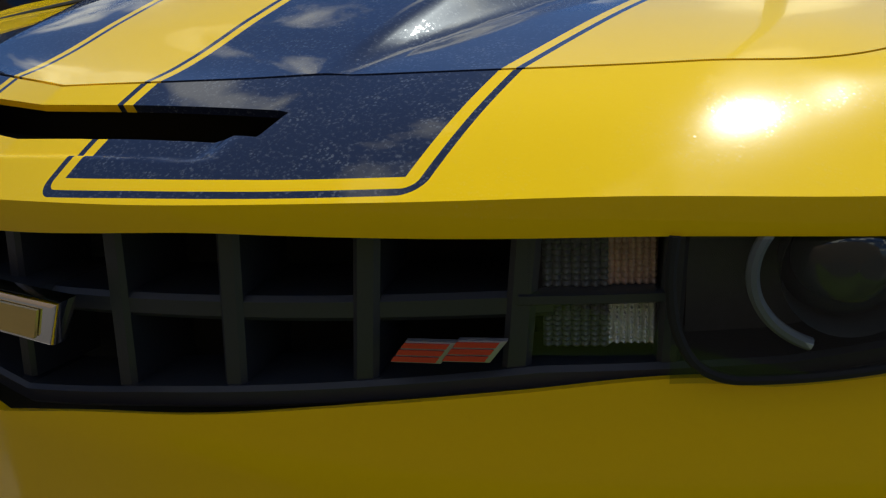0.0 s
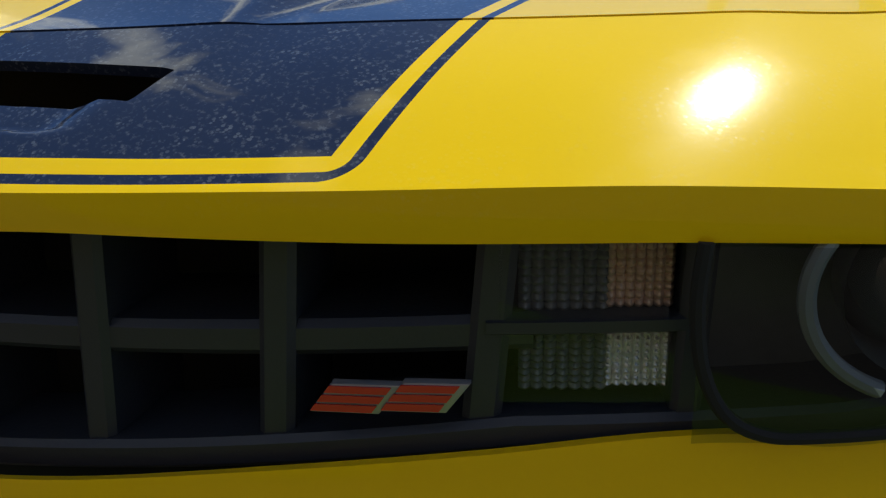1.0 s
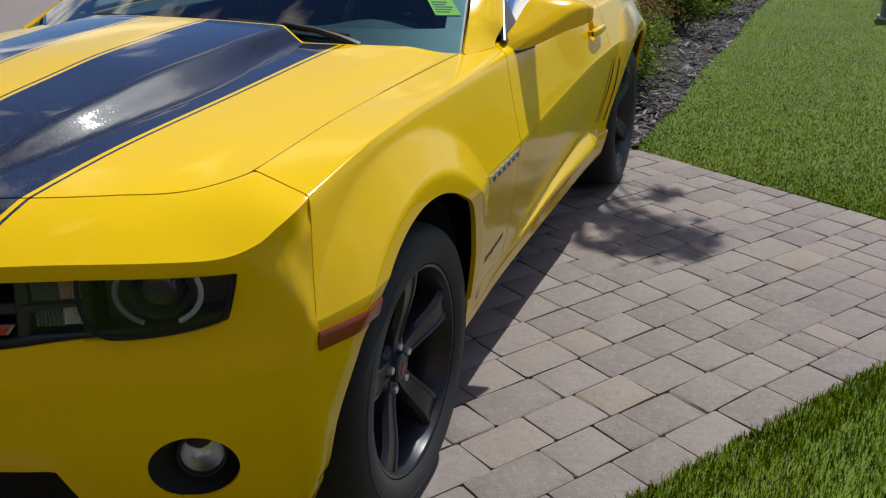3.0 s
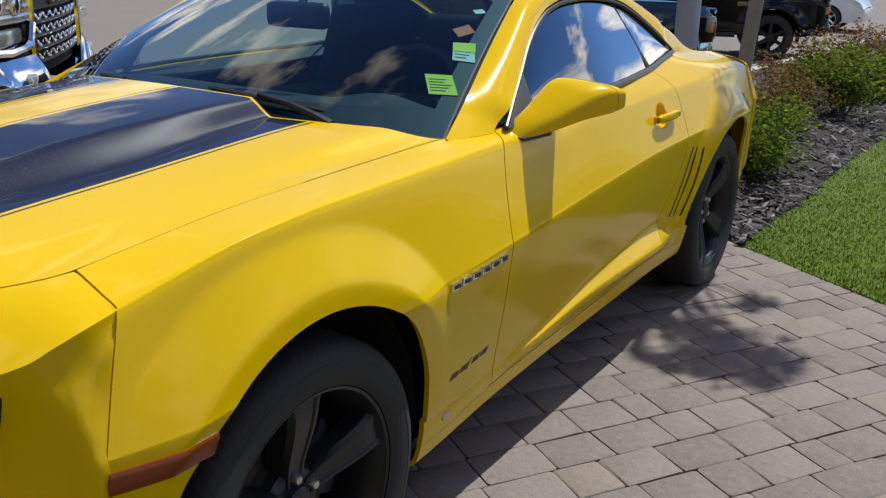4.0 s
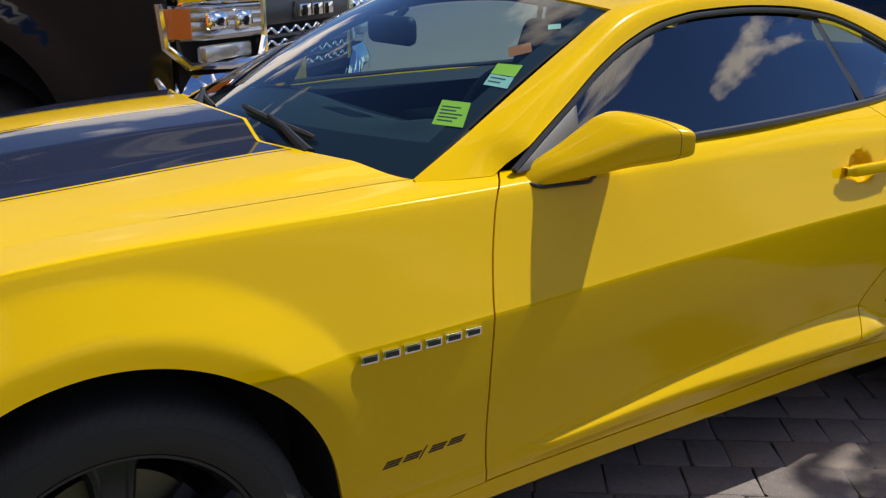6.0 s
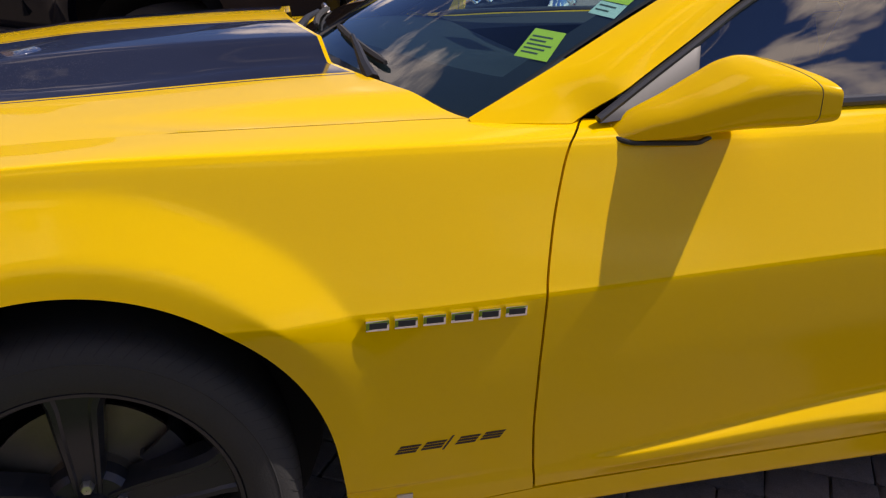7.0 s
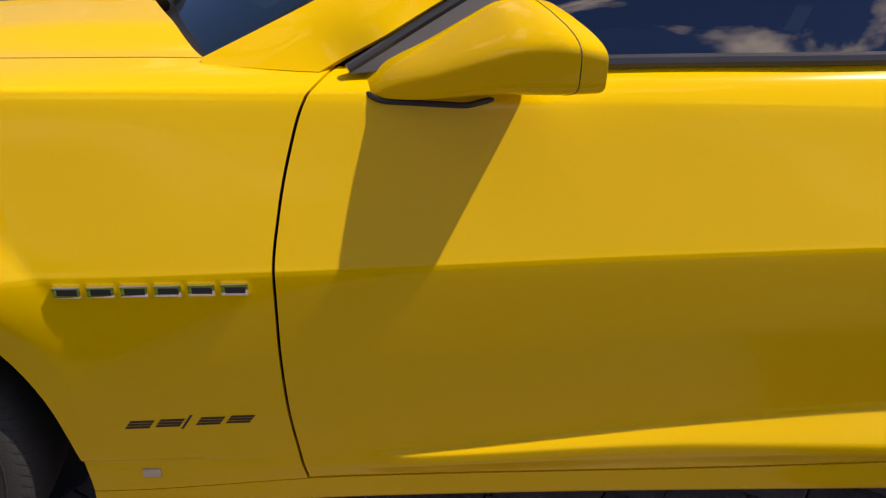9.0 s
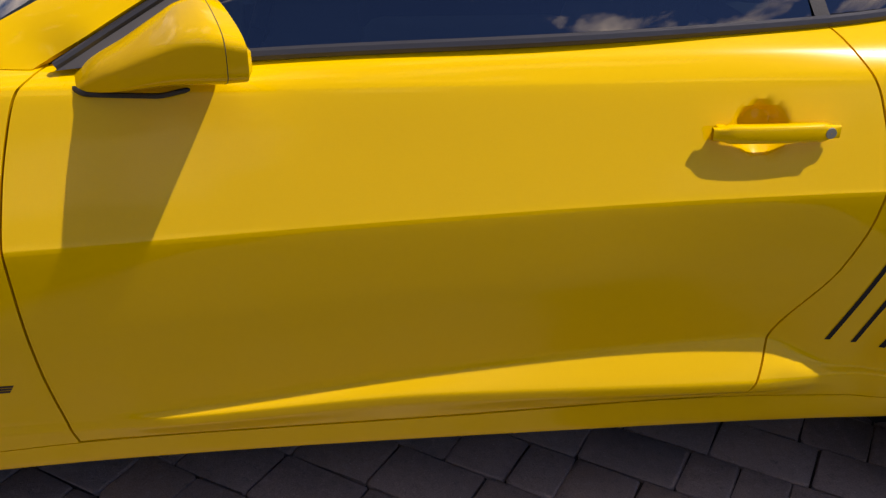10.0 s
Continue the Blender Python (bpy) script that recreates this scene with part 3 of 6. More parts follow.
def flank_x(y, z):
    """The side's place across at a height below its crease."""
    lo, hi = 2 / 16, 1.0
    for _ in range(22):
        mid = (lo + hi) / 2
        if flank(y, mid)[2] > z:
            lo = mid
        else:
            hi = mid
    return flank(y, lo)[0]


def front_arch(u, v, p):
    return math.hypot(p[1], p[2] - WHEEL_Z) - ARCH_R - 0.03 * smooth((0.45 - p[2]) / 0.25)


def rear_arch(u, v, p):
    return math.hypot(p[1] - 2.852, p[2] - WHEEL_Z) - ARCH_R - 0.02 * smooth((0.45 - p[2]) / 0.25)


def bumper_seam(z):
    return -0.368 - 0.8 * max(0.0, 0.952 - z) if z > 0.917 else -0.396 - 0.36 * (0.917 - z)


DOOR_FRONT = Line((0.20, 0.815), (0.30, 0.806), (0.36, 0.796), (0.50, 0.781), (0.63, 0.777), (0.74, 0.777), (0.83, 0.787), (0.93, 0.808), (0.985, 0.827), (1.005, 0.850), (1.02, 0.880), (1.06, 0.93))
DOOR_REAR = Line((0.30, 2.00), (0.337, 2.035), (0.37, 2.091), (0.42, 2.112), (0.487, 2.130), (0.647, 2.225), (0.75, 2.256), (0.826, 2.262), (0.95, 2.240), (1.03, 2.19), (1.08, 2.13))
GAP = 0.0024


def ts(n=84):
    return steps(0, 1, n)


def ys(a, b, n):
    return steps(a, b, n)


fender = patch(flank, ys(-0.52, 0.90, 190), ts(160), (
    lambda u, v, p: p[1] - bumper_seam(p[2]) - GAP, lambda u, v, p: DOOR_FRONT(p[2]) - p[1] - GAP, front_arch,
    lambda u, v, p: p[2] - (0.668 if p[1] < 0 else Z6(p[1]) + GAP / 2)))
door = patch(flank, ys(0.74, 2.30, 210), ts(150), (
    lambda u, v, p: p[1] - DOOR_FRONT(p[2]) - GAP, lambda u, v, p: DOOR_REAR(p[2]) - p[1] - GAP, lambda u, v, p: p[2] - Z6(p[1]) - 2 * GAP))
quarter = patch(flank, ys(1.96, 3.70, 100), ts(), (
    lambda u, v, p: p[1] - DOOR_REAR(p[2]) - GAP, rear_arch, lambda u, v, p: p[2] - Z6(p[1]) - GAP / 2))
rocker = patch(flank, ys(0.42, 2.42, 60), steps(0.825, 1, 22), (
    front_arch, rear_arch, lambda u, v, p: Z6(p[1]) - GAP / 2 - p[2]))
fender, door, quarter, rocker = (outward(q, (0.2, sum(v[1] for v in q[0]) / len(q[0]), 0.5)) for q in (fender, door, quarter, rocker))
for flip in (False, True):
    turn = mirrored if flip else (lambda q: q)
    fender_ob = part("fender", sheet(turn(fender), 0.014), PAINT, coupe, "", 60)
    door_ob = part("door", sheet(turn(door), 0.014), PAINT, coupe)
    quarter_ob = part("quarter_panel", sheet(turn(quarter), 0.014), PAINT, coupe, "", 60)
    part("rocker_panel", sheet(turn(rocker), 0.012), PAINT, coupe)

# bonnet with its power dome
HOOD_BASE = Line((-0.80, 0.918), (-0.735, 0.929), (-0.612, 0.950), (-0.368, 0.984), (0.0, 1.016), (0.47, 1.056), (0.72, 1.068))
DOME_W = Line((-0.75, 0.27), (-0.2, 0.31), (0.5, 0.342))
DOME_H = Line((-0.735, 0.0), (-0.69, 0.001), (-0.65, 0.005), (-0.57, 0.020), (-0.45, 0.038), (-0.35, 0.048), (-0.2, 0.056), (0.0, 0.066), (0.2, 0.063), (0.47, 0.054))


def hood_rear(x):
    return 0.44 + 0.375 * x * x


def hood_z(x, y):
    ax = abs(x)
    z = HOOD_BASE(y) - 0.060 * x * x
    w = DOME_W(y)
    wide = lerp(0.052, max(0.026, DOME_H(y) / 0.74), smooth((0.45 - y) / 0.4))
    ramp = min(1.0, max(0.0, (ax - w + 0.012) / wide))
    ramp = lerp(ramp, smooth(ramp), 0.25)
    z += DOME_H(y) * (1 - 0.16 * (min(ax, w) / w) ** 2) * (1 - ramp)
    edge = smooth((ax - (X0(y) - 0.14)) / 0.14)
    return lerp(z, min(z, Z0(y)), edge)


# the bonnet's front seam, carried on over the wing's shoulder
SEAM = [(0.0, -0.733), (0.2, -0.690), (0.4, -0.625), (0.55, -0.560), (0.655, -0.492), (0.715, -0.420), (0.739, -0.369)]


def seam_back(s):
    if s <= 2 / 3:
        x, y = spline(SEAM, s * 1.5, 0.5)
        return x, y, hood_z(x, y)
    t = (s - 2 / 3) * 3 * 2.2 / 16
    y = -0.369
    for _ in range(6):
        y = bumper_seam(flank(y, t)[2])
    return flank(y, t)


BACK = [seam_back(k / 54) for k in range(55)]
HOOD_FRONT = Line(*[p[:2] for p in BACK[:37]], (0.760, -0.30))

# nose: plan line of the front, lip and openings
NOSE = [(0.0, -0.862), (0.2, -0.8445), (0.4, -0.792), (0.56, -0.725), (0.70, -0.648), (0.80, -0.582), (0.868, -0.520), (0.905, -0.455), (0.924, -0.36), (0.937, -0.26)]
LIP = [(0.0, -0.855, 0.850), (0.2, -0.8375, 0.858), (0.4, -0.785, 0.8655), (0.56, -0.718, 0.868), (0.70, -0.640, 0.861), (0.79, -0.582, 0.859), (0.836, -0.536, 0.8735), (0.854, -0.493, 0.8925), (0.865, -0.447, 0.908), BACK[-1]]
INSET = Line((0.18, 0.11), (0.24, 0.07), (0.32, 0.035), (0.42, 0.012), (0.54, 0.0), (0.63, 0.0), (0.70, 0.014), (0.76, 0.020), (0.838, 0.010), (0.866, 0.003), (0.92, 0.0))
GRILLE_LOW = Line((0.0, 0.643), (0.12, 0.664), (0.25, 0.680), (0.36, 0.696), (0.48, 0.712), (0.60, 0.724), (0.632, 0.722), (0.655, 0.719), (0.72, 0.723), (0.79, 0.738), (0.83, 0.755))


def nose(s, w, low=False):
    """The front skin; s from 0 at the middle to 1 at the wheel arch, w from 0 at the lip to 1 at the chin."""
    f = s * 12 / 9 if low else s
    s = min(f, 1.0)
    lx, ly, lz = spline(LIP, s, 0.5)
    z = lerp(lz, 0.19, w)
    end = smooth((s - 0.66) / 0.30)
    stop = bumper_seam(max(z, 0.72))
    fx = flank_x(stop, z) if z < 0.90 else 0.869
    side = [(0.862, -0.531), (lerp(0.862, fx, 0.55), lerp(-0.531, stop, 0.33)), (lerp(0.862, fx, 0.86), lerp(-0.531, stop, 0.66))]
    out = smooth((0.905 - z) / 0.17)
    pts = NOSE[:6] + [(lerp(a[0], b[0], out), lerp(a[1], b[1], out)) for a, b in zip(LIP[6:9], side)] + [(fx, stop)]
    if low:
        pts += [(flank_x(y, z), y) for y in (-0.42, -0.34, -0.26)]
    x, y = spline(pts, f * 9 / 12 if low else f, 0.5)
    back = INSET(z) * (1 - end)
    y += back
    x -= back * 0.3 * s
    k = smooth(w / (0.07 + 0.05 * math.sin(math.pi * min(1, max(0, (s - 0.6) / 0.4)))))
    return lerp(lx, x, k), lerp(ly, y, k), z


def deck(s, w):
    """The top of the nose, from the lip (w = 0) to the bonnet's seam (w = 1)."""
    a, b = Vector(spline(LIP, s, 0.5)), Vector(spline(BACK, s, 0.5))
    p = a.lerp(b, w)
    p.z += 0.005 * math.sin(math.pi * w) * (1 - smooth((s - 0.5) / 0.35))
    # shallow scoop that leads into the inlet slot
    front, end = -0.818 + 0.115 * p.x, 0.243 + 0.25 * (p.y + 0.76)
    p.z -= 0.0075 * smooth((p.y - front) / 0.010) * smooth((end - p.x) / 0.022) * smooth((-0.760 + 0.13 * p.x - p.y) / 0.006)
    return tuple(p)


def main_opening(p):
    x = abs(p[0])
    top = 0.838 - 0.010 * smooth((x - 0.55) / 0.25) - 0.017 * smooth((0.28 - x) / 0.28)
    edge = 0.812 - 0.25 * max(0.0, 0.83 - p[2])
    return min(top - p[2], p[2] - GRILLE_LOW(x), edge - x)


def fog_hole(p):
    return 1 - math.hypot((abs(p[0]) - 0.720) / 0.070, (p[2] - 0.443) / 0.073)


def low_intake(p):
    x = abs(p[0])
    return min(0.474 - 0.02 * x - p[2], p[2] - 0.235, 0.508 + 0.36 * (0.46 - p[2]) - x)


def inlet(p):
    x = abs(p[0])
    return min(-0.759 + 0.13 * x - p[1], p[1] - (-0.791 + 0.13 * x), 0.262 + 0.25 * (p[1] + 0.76) - x)


cuts = (lambda u, v, p: -main_opening(p), lambda u, v, p: -fog_hole(p), lambda u, v, p: -low_intake(p), front_arch)
half = joined(patch(nose, steps(0, 1, 120), steps(0, 0.42, 40), cuts + (lambda u, v, p: p[2] - 0.666,)),
              patch(lambda s, w: nose(s, w, True), steps(0, 1, 130), steps(0.2, 1, 60), cuts + (lambda u, v, p: 0.670 - p[2],)))


def thin_plate(pts, stiff=1e-5):
    """The smoothest height over the plan that passes the given places."""
    p = np.array(pts)
    n = len(p)

    def kernel(d2):
        return 0.5 * d2 * np.log(d2 + 1e-12)
    d2 = ((p[:, None, :2] - p[None, :, :2]) ** 2).sum(-1)
    a = np.zeros((n + 3, n + 3))
    a[:n, :n] = kernel(d2) + stiff * np.eye(n)
    a[:n, n], a[:n, n + 1:] = 1.0, p[:, :2]
    a[n:, :n] = a[:n, n:].T
    w = np.linalg.solve(a, np.concatenate([p[:, 2], np.zeros(3)]))

    def height(x, y):
        k = kernel((p[:, 0] - x) ** 2 + (p[:, 1] - y) ** 2)
        return float(k @ w[:n] + w[n] + w[n + 1] * x + w[n + 2] * y)
    return height


# the tops of the nose's corners are one flowing skin between lip, bonnet and wing
known = [spline(LIP, s, 0.5) for s in steps(0.34, 1, 30)]
known += [(x, y + b, hood_z(x, y + b)) for x, y, z in BACK[16:36:2] for b in (0.0, 0.02, 0.045)]
known += [flank(bumper_seam(flank(-0.38, t)[2]) + b, t) for t in steps(0, 2.2 / 16, 6) for b in (0.004, 0.025, 0.05)]
known += [deck(s, w) for s in (0.34, 0.37, 0.40) for w in steps(0.1, 0.9, 6)]
corner_z = thin_plate(known)


def corner(s, w):
    x, y, z = deck(s, w)
    edge = smooth((s - 0.40) / 0.05) * smooth(w / 0.06) * smooth((1 - w) / 0.04) * smooth((1 - s) / 0.03)
    return x, y, lerp(z, corner_z(x, y), edge)


corner_top = patch(corner, steps(0.40, 1, 60), steps(0, 1, 34), (lambda u, v, p: 1 - v - 0.013,))
top = joined(patch(deck, steps(0, 0.40, 72), steps(0, 1, 52), (lambda u, v, p: -inlet(p), lambda u, v, p: 1 - v - 0.013)), corner_top)
half, top = outward(half, (0.2, 0.2, 0.5)), outward(top, (0.2, -0.3, 0.2))
part("front_bumper", sheet(joined(half, mirrored(half), top, mirrored(top)), 0.008), PAINT, coupe, "yellow bumper skin with two stripe ends", 34)

# near-black sheets behind the openings, their deep shade put into the colour
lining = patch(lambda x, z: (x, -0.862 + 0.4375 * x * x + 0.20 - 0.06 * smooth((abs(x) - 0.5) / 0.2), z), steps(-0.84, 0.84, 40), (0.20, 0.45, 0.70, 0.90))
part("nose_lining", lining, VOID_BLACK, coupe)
part("inlet_floor", patch(lambda x, w: (x, -0.80 + 0.12 * w + 0.4 * x * x * 0.3, 0.868 - 0.006 * w), steps(-0.29, 0.29, 12), (0, 0.5, 1)), VOID_BLACK, coupe)

hood = patch(lambda x, y: (x, y, hood_z(x, y)), steps(-0.82, 0.82, 164), steps(-0.75, 0.70, 110), (
    lambda u, v, p: p[1] - HOOD_FRONT(abs(p[0])) - 0.0022, lambda u, v, p: X0(p[1]) - 0.0045 - abs(p[0]), lambda u, v, p: hood_rear(p[0]) - p[1]))
hood = outward(hood, (0, 0, 0))
part("bonnet", sheet(hood, 0.016), PAINT, coupe, "yellow bonnet with raised dome and navy stripes", 60)

seal = [(x, y, z - 0.0055) for x, y, z in BACK[:37:3]]
seal = [(-x, y, z) for x, y, z in reversed(seal[1:])] + seal
part("seam_seal", tube([spline(seal, t, 0.5) for t in steps(0, 1, 80)], 0.0036, 6), VOID_BLACK, coupe)
for sx in (-1, 1):
    part("seam_seal", tube([(sx * (X0(y) - 0.0026), y, Z0(y) - 0.0042) for y in steps(-0.365, 0.66, 40)], 0.0034, 6), VOID_BLACK, coupe)

# closed black tub under the skin, and wheel housings
for tub in ((0, -0.30, 0.50, 1.10, 0.62, 0.52), (0, 1.42, 0.50, 1.62, 1.9, 0.56), (0, 3.2, 0.55, 1.10, 0.9, 0.62), (0, 0, 0.78, 1.1, 1.0, 0.16), (0, 2.85, 0.70, 1.05, 1.0, 0.4)):
    part("underbody", box(*tub, 0.03), VOID_BLACK, coupe)
for cy, flip in itertools.product((0.0, 2.852), (False, True)):
    house = patch(lambda a, v: (lerp(0.872, 0.60, v), cy + 0.44 * math.cos(a), WHEEL_Z + 0.44 * math.sin(a)), steps(-0.02, math.pi + 0.02, 30), (0, 0.5, 1))
    wall = patch(lambda a, v: (0.60, cy + 0.44 * v * math.cos(a), WHEEL_Z + 0.44 * v * math.sin(a)), steps(0, 2 * math.pi, 30), (0.01, 1))
    q = joined(house, wall)
    part("wheel_housing", mirrored(q) if flip else q, VOID_BLACK, coupe)

# windscreen, roof, pillars and panes
def side_pane(y, z, out=0.0):
    return 0.845 - 0.60 * (z - 1.03) - 0.045 * smooth((y - 1.5) / 0.9) - 0.03 * smooth((y - 2.1) / 0.6) + out


def screen(u, v, out=0.0):
    b = Vector((0.795 * u, 0.49 + 0.195 * u * u, 1.052 - 0.040 * u * u))
    t = Vector((0.632 * u, 1.225 + 0.105 * u * u, 1.388 - 0.054 * u * u))
    p = b.lerp(t, v)
    p += Vector((0, -0.42, 0.9)) * (0.012 * math.sin(math.pi * v) + out)
    return tuple(p)


PANE_TOP = Line((0.905, 1.022), (0.93, 1.038), (1.09, 1.128), (1.21, 1.196), (1.33, 1.250), (1.45, 1.287), (1.60, 1.308), (1.78, 1.314), (1.95, 1.308), (2.14, 1.284), (2.26, 1.250), (2.38, 1.200), (2.50, 1.135), (2.565, 1.092))
PANE_LOW = Line((0.905, 1.020), (1.3, 1.036), (1.9, 1.050), (2.18, 1.060), (2.40, 1.076), (2.565, 1.090))
PILLAR_Y = Line((1.05, 2.165), (1.29, 2.085))

CANT_IN = [(0.800, 0.670, 1.016), (0.760, 0.83, 1.092), (0.715, 1.00, 1.177), (0.672, 1.17, 1.260), (0.640, 1.325, 1.334), (0.612, 1.50, 1.366), (0.598, 1.70, 1.381), (0.588, 1.95, 1.378), (0.580, 2.20, 1.345), (0.580, 2.45, 1.290), (0.592, 2.70, 1.205), (0.618, 2.95, 1.108), (0.64, 3.12, 1.046)]


def cant_out(s):
    i = s * (len(CANT_IN) - 1)
    y = spline([(0.70,), (0.915,), (1.08,), (1.20,), (1.325,), (1.50,), (1.70,), (1.95,), (2.20,), (2.40,), (2.585,), (2.85,), (3.12,)], s, 0.5)[0]
    if y <= 2.565:
        z = PANE_TOP(y) + 0.020 if y > 0.93 else 1.058 + 0.5625 * (y - 0.93)
        x = side_pane(y, z, 0.012) - 0.030 * smooth((0.955 - y) / 0.10)
        if y > 2.5:
            z = lerp(z, Z0(y), smooth((y - 2.5) / 0.065))
            x = lerp(x, X0(y), smooth((y - 2.5) / 0.065))
    else:
        x, z = X0(y), Z0(y)
    return x, y, z


def cant(s, w):
    a, b = Vector(spline(CANT_IN, s, 0.5)), Vector(cant_out(s))
    p = a.lerp(b, w)
    bulge = math.sin(math.pi * w) * smooth(s / 0.2) * (0.020 + 0.02 * smooth((s - 0.7) / 0.2)) * (1 - smooth((s - 0.82) / 0.18))
    p += Vector((0.75, 0, 0.66)) * bulge
    return tuple(p)


rail = patch(cant, steps(0, 1, 130), steps(0, 1, 12), (lambda u, v, p: p[2] - Z0(p[1]) + 0.004 if p[1] < 1.0 else 1.0,))
rail = outward(rail, (0.2, 1.8, 0.8))


def roof_skin(s, w):
    a = Vector(spline(CANT_IN[4:9], s, 0.5))
    x = a.x * w
    lift = (1 - w * w)
    front = 1 - smooth(s / 0.25)
    return x, a.y - 0.10 * lift * front + 0.10 * lift * smooth((s - 0.75) / 0.25), a.z + (0.030 + 0.024 * front) * lift


roof = patch(roof_skin, steps(0, 1, 40), steps(-1, 1, 40))
part("roof", sheet(joined(outward(roof, (0, 1.8, 0.5)), rail, mirrored(rail)), 0.012), PAINT, coupe, "yellow roof with slim pillars", 45)
pane = part("windscreen", outward(patch(screen, steps(-0.985, 0.985, 36), steps(0.0, 0.985, 24)), (0, 1.5, 0.8)), SCREEN_GLASS, coupe)
band = patch(lambda u, v: screen(u, v, -0.004), steps(-0.99, 0.99, 60), steps(-0.03, 0.995, 50), (lambda u, v, p: max(abs(u) - 0.925 + 0.01 * v, v - 0.952, 0.075 + 0.09 * u * u - v),))
part("screen_border", band, BLACK_PLASTIC, pane, "black printed glass border")


def rear_screen(s, w):
    a = Vector(spline(CANT_IN[8:], s, 0.5))
    lift = 1 - w * w
    return a.x * w * 0.995, a.y + 0.10 * lift * (1 - s) + 0.05 * lift * s, a.z + 0.030 * lift


lining_in = patch(lambda s, w: tuple(Vector(roof_skin(s, w)) + Vector((0, 0, -0.028))), steps(0, 1, 16), steps(-1, 1, 16))
part("headliner", lining_in, FABRIC, coupe, "dark headliner")
for flip in (False, True):
    inner = patch(lambda s, w: tuple(Vector(cant(s, w)) + Vector((-0.022, 0, -0.016))), steps(0.06, 0.9, 50), steps(0.02, 0.98, 5))
    part("pillar_lining", mirrored(inner) if flip else inner, FABRIC, coupe)
    ledge = patch(lambda y, k: (lerp(X0(y) - 0.004, 0.70, k), y, Z0(y) - 0.004 - 0.03 * k), ys(0.98, 2.56, 24), (0, 0.5, 1))
    part("door_ledge", mirrored(ledge) if flip else ledge, DASH, coupe)
part("rear_window", patch(rear_screen, steps(0, 1, 20), steps(-1, 1, 24)), SIDE_GLASS, coupe)
for flip in (False, True):
    turn = mirrored if flip else (lambda q: q)
    pane_f = lambda y, w: (side_pane(y, lerp(PANE_LOW(y), PANE_TOP(y), w)) - 0.006 + 0.006 * math.sin(math.pi * w), y, lerp(PANE_LOW(y), PANE_TOP(y), w))
    part("side_window", turn(patch(pane_f, ys(0.915, 2.20, 60), steps(0.02, 0.97, 14), (lambda u, v, p: PILLAR_Y(p[2]) - 0.010 - p[1],))), CLEAR_SIDE if flip else SIDE_GLASS, coupe)
    part("quarter_window", turn(patch(pane_f, ys(2.05, 2.56, 30), steps(0.03, 0.95, 14), (lambda u, v, p: p[1] - PILLAR_Y(p[2]) - 0.010,))), CLEAR_SIDE if flip else SIDE_GLASS, coupe)
    part("window_pillar", turn(patch(lambda a, z: (side_pane(2.1, z) - 0.004, PILLAR_Y(z) + a, z), (-0.014, 0, 0.014), steps(1.052, 1.292, 8))), BLACK_PLASTIC, coupe)
    rim = []
    for s in steps(0, 1, 60):
        y = lerp(0.885, 2.565, s)
        top_z = (PANE_TOP(y) if y > 0.93 else 1.038 + 0.5625 * (y - 0.93)) + 0.006
        rim.append((side_pane(y, top_z) + 0.003, y, top_z))
    low = [(side_pane(y, PANE_LOW(y)) + 0.004, y, PANE_LOW(y) - 0.002) for y in ys(2.565, 1.05, 40)]
    part("window_trim", turn(tube(rim, 0.0075, 8)), TRIM, coupe)
    part("belt_trim", turn(tube(low, 0.0105, 8)), TRIM, coupe)
    sail = slab([(0.885, 1.0127), (1.075, 1.030), (1.105, 1.133), (1.09, 1.128), (0.93, 1.038)], lambda a, b, h: ((-1 if flip else 1) * (side_pane(a, b) + h), a, b), 0.005, 0.001)
    part("mirror_triangle", sail, SATIN, coupe, "satin grey mirror triangle")

# tail: lid, spoiler and rear skin
lid = patch(lambda x, y: (x, y, Z0(y) - 0.003 + 0.014 * (1 - (x / 0.7) ** 2)), steps(-0.70, 0.70, 24), steps(3.0, 3.72, 16),
            (lambda u, v, p: X0(p[1]) + 0.002 - abs(p[0]),))
lid = outward(lid, (0, 3.3, 0))
part("boot_lid", sheet(lid, 0.01), PAINT, coupe)
part("rear_spoiler", sheet(patch(lambda x, a: (x, 3.62 + 0.06 * math.cos(a) + 0.10 * (1 - (x / 0.66) ** 2), 0.985 + 0.012 * math.sin(a) + 0.014 * (1 - abs(x) ** 3)), steps(-0.50, 0.50, 30), steps(0, 2 * math.pi, 16))), PAINT, coupe)
tail_pts = lambda z: [(0.0, 3.91 - 0.10 * abs(z - 0.62)), (0.35, 3.88 - 0.10 * abs(z - 0.62)), (0.60, 3.80), (flank_x(3.69, z) - 0.02 if z < 0.92 else 0.77, 3.73), (flank_x(3.69, z) if z < 0.92 else 0.785, 3.695)]
tail_top = lambda s: 0.980 - 0.062 * smooth((s - 0.5) / 0.5)
tail = patch(lambda s, k: (*spline(tail_pts(lerp(0.30, tail_top(s), k)), s, 0.5), lerp(0.30, tail_top(s), k)), steps(0, 1, 30), steps(0, 1, 16))
tail = outward(tail, (0, 3, 0.6))
part("rear_bumper", sheet(joined(tail, mirrored(tail)), 0.01), PAINT, coupe)
for sx in (-1, 1):
    for k in (0, 1):
        part("tail_lamp", box(sx * (0.36 + 0.24 * k), 3.86 - 0.06 * k, 0.80, 0.20, 0.05, 0.11, 0.02), RED, coupe)


# ---- the coupe's fittings ----
def nose_y(x, inset=0.0):
    return -0.862 + 0.4375 * x * x + inset


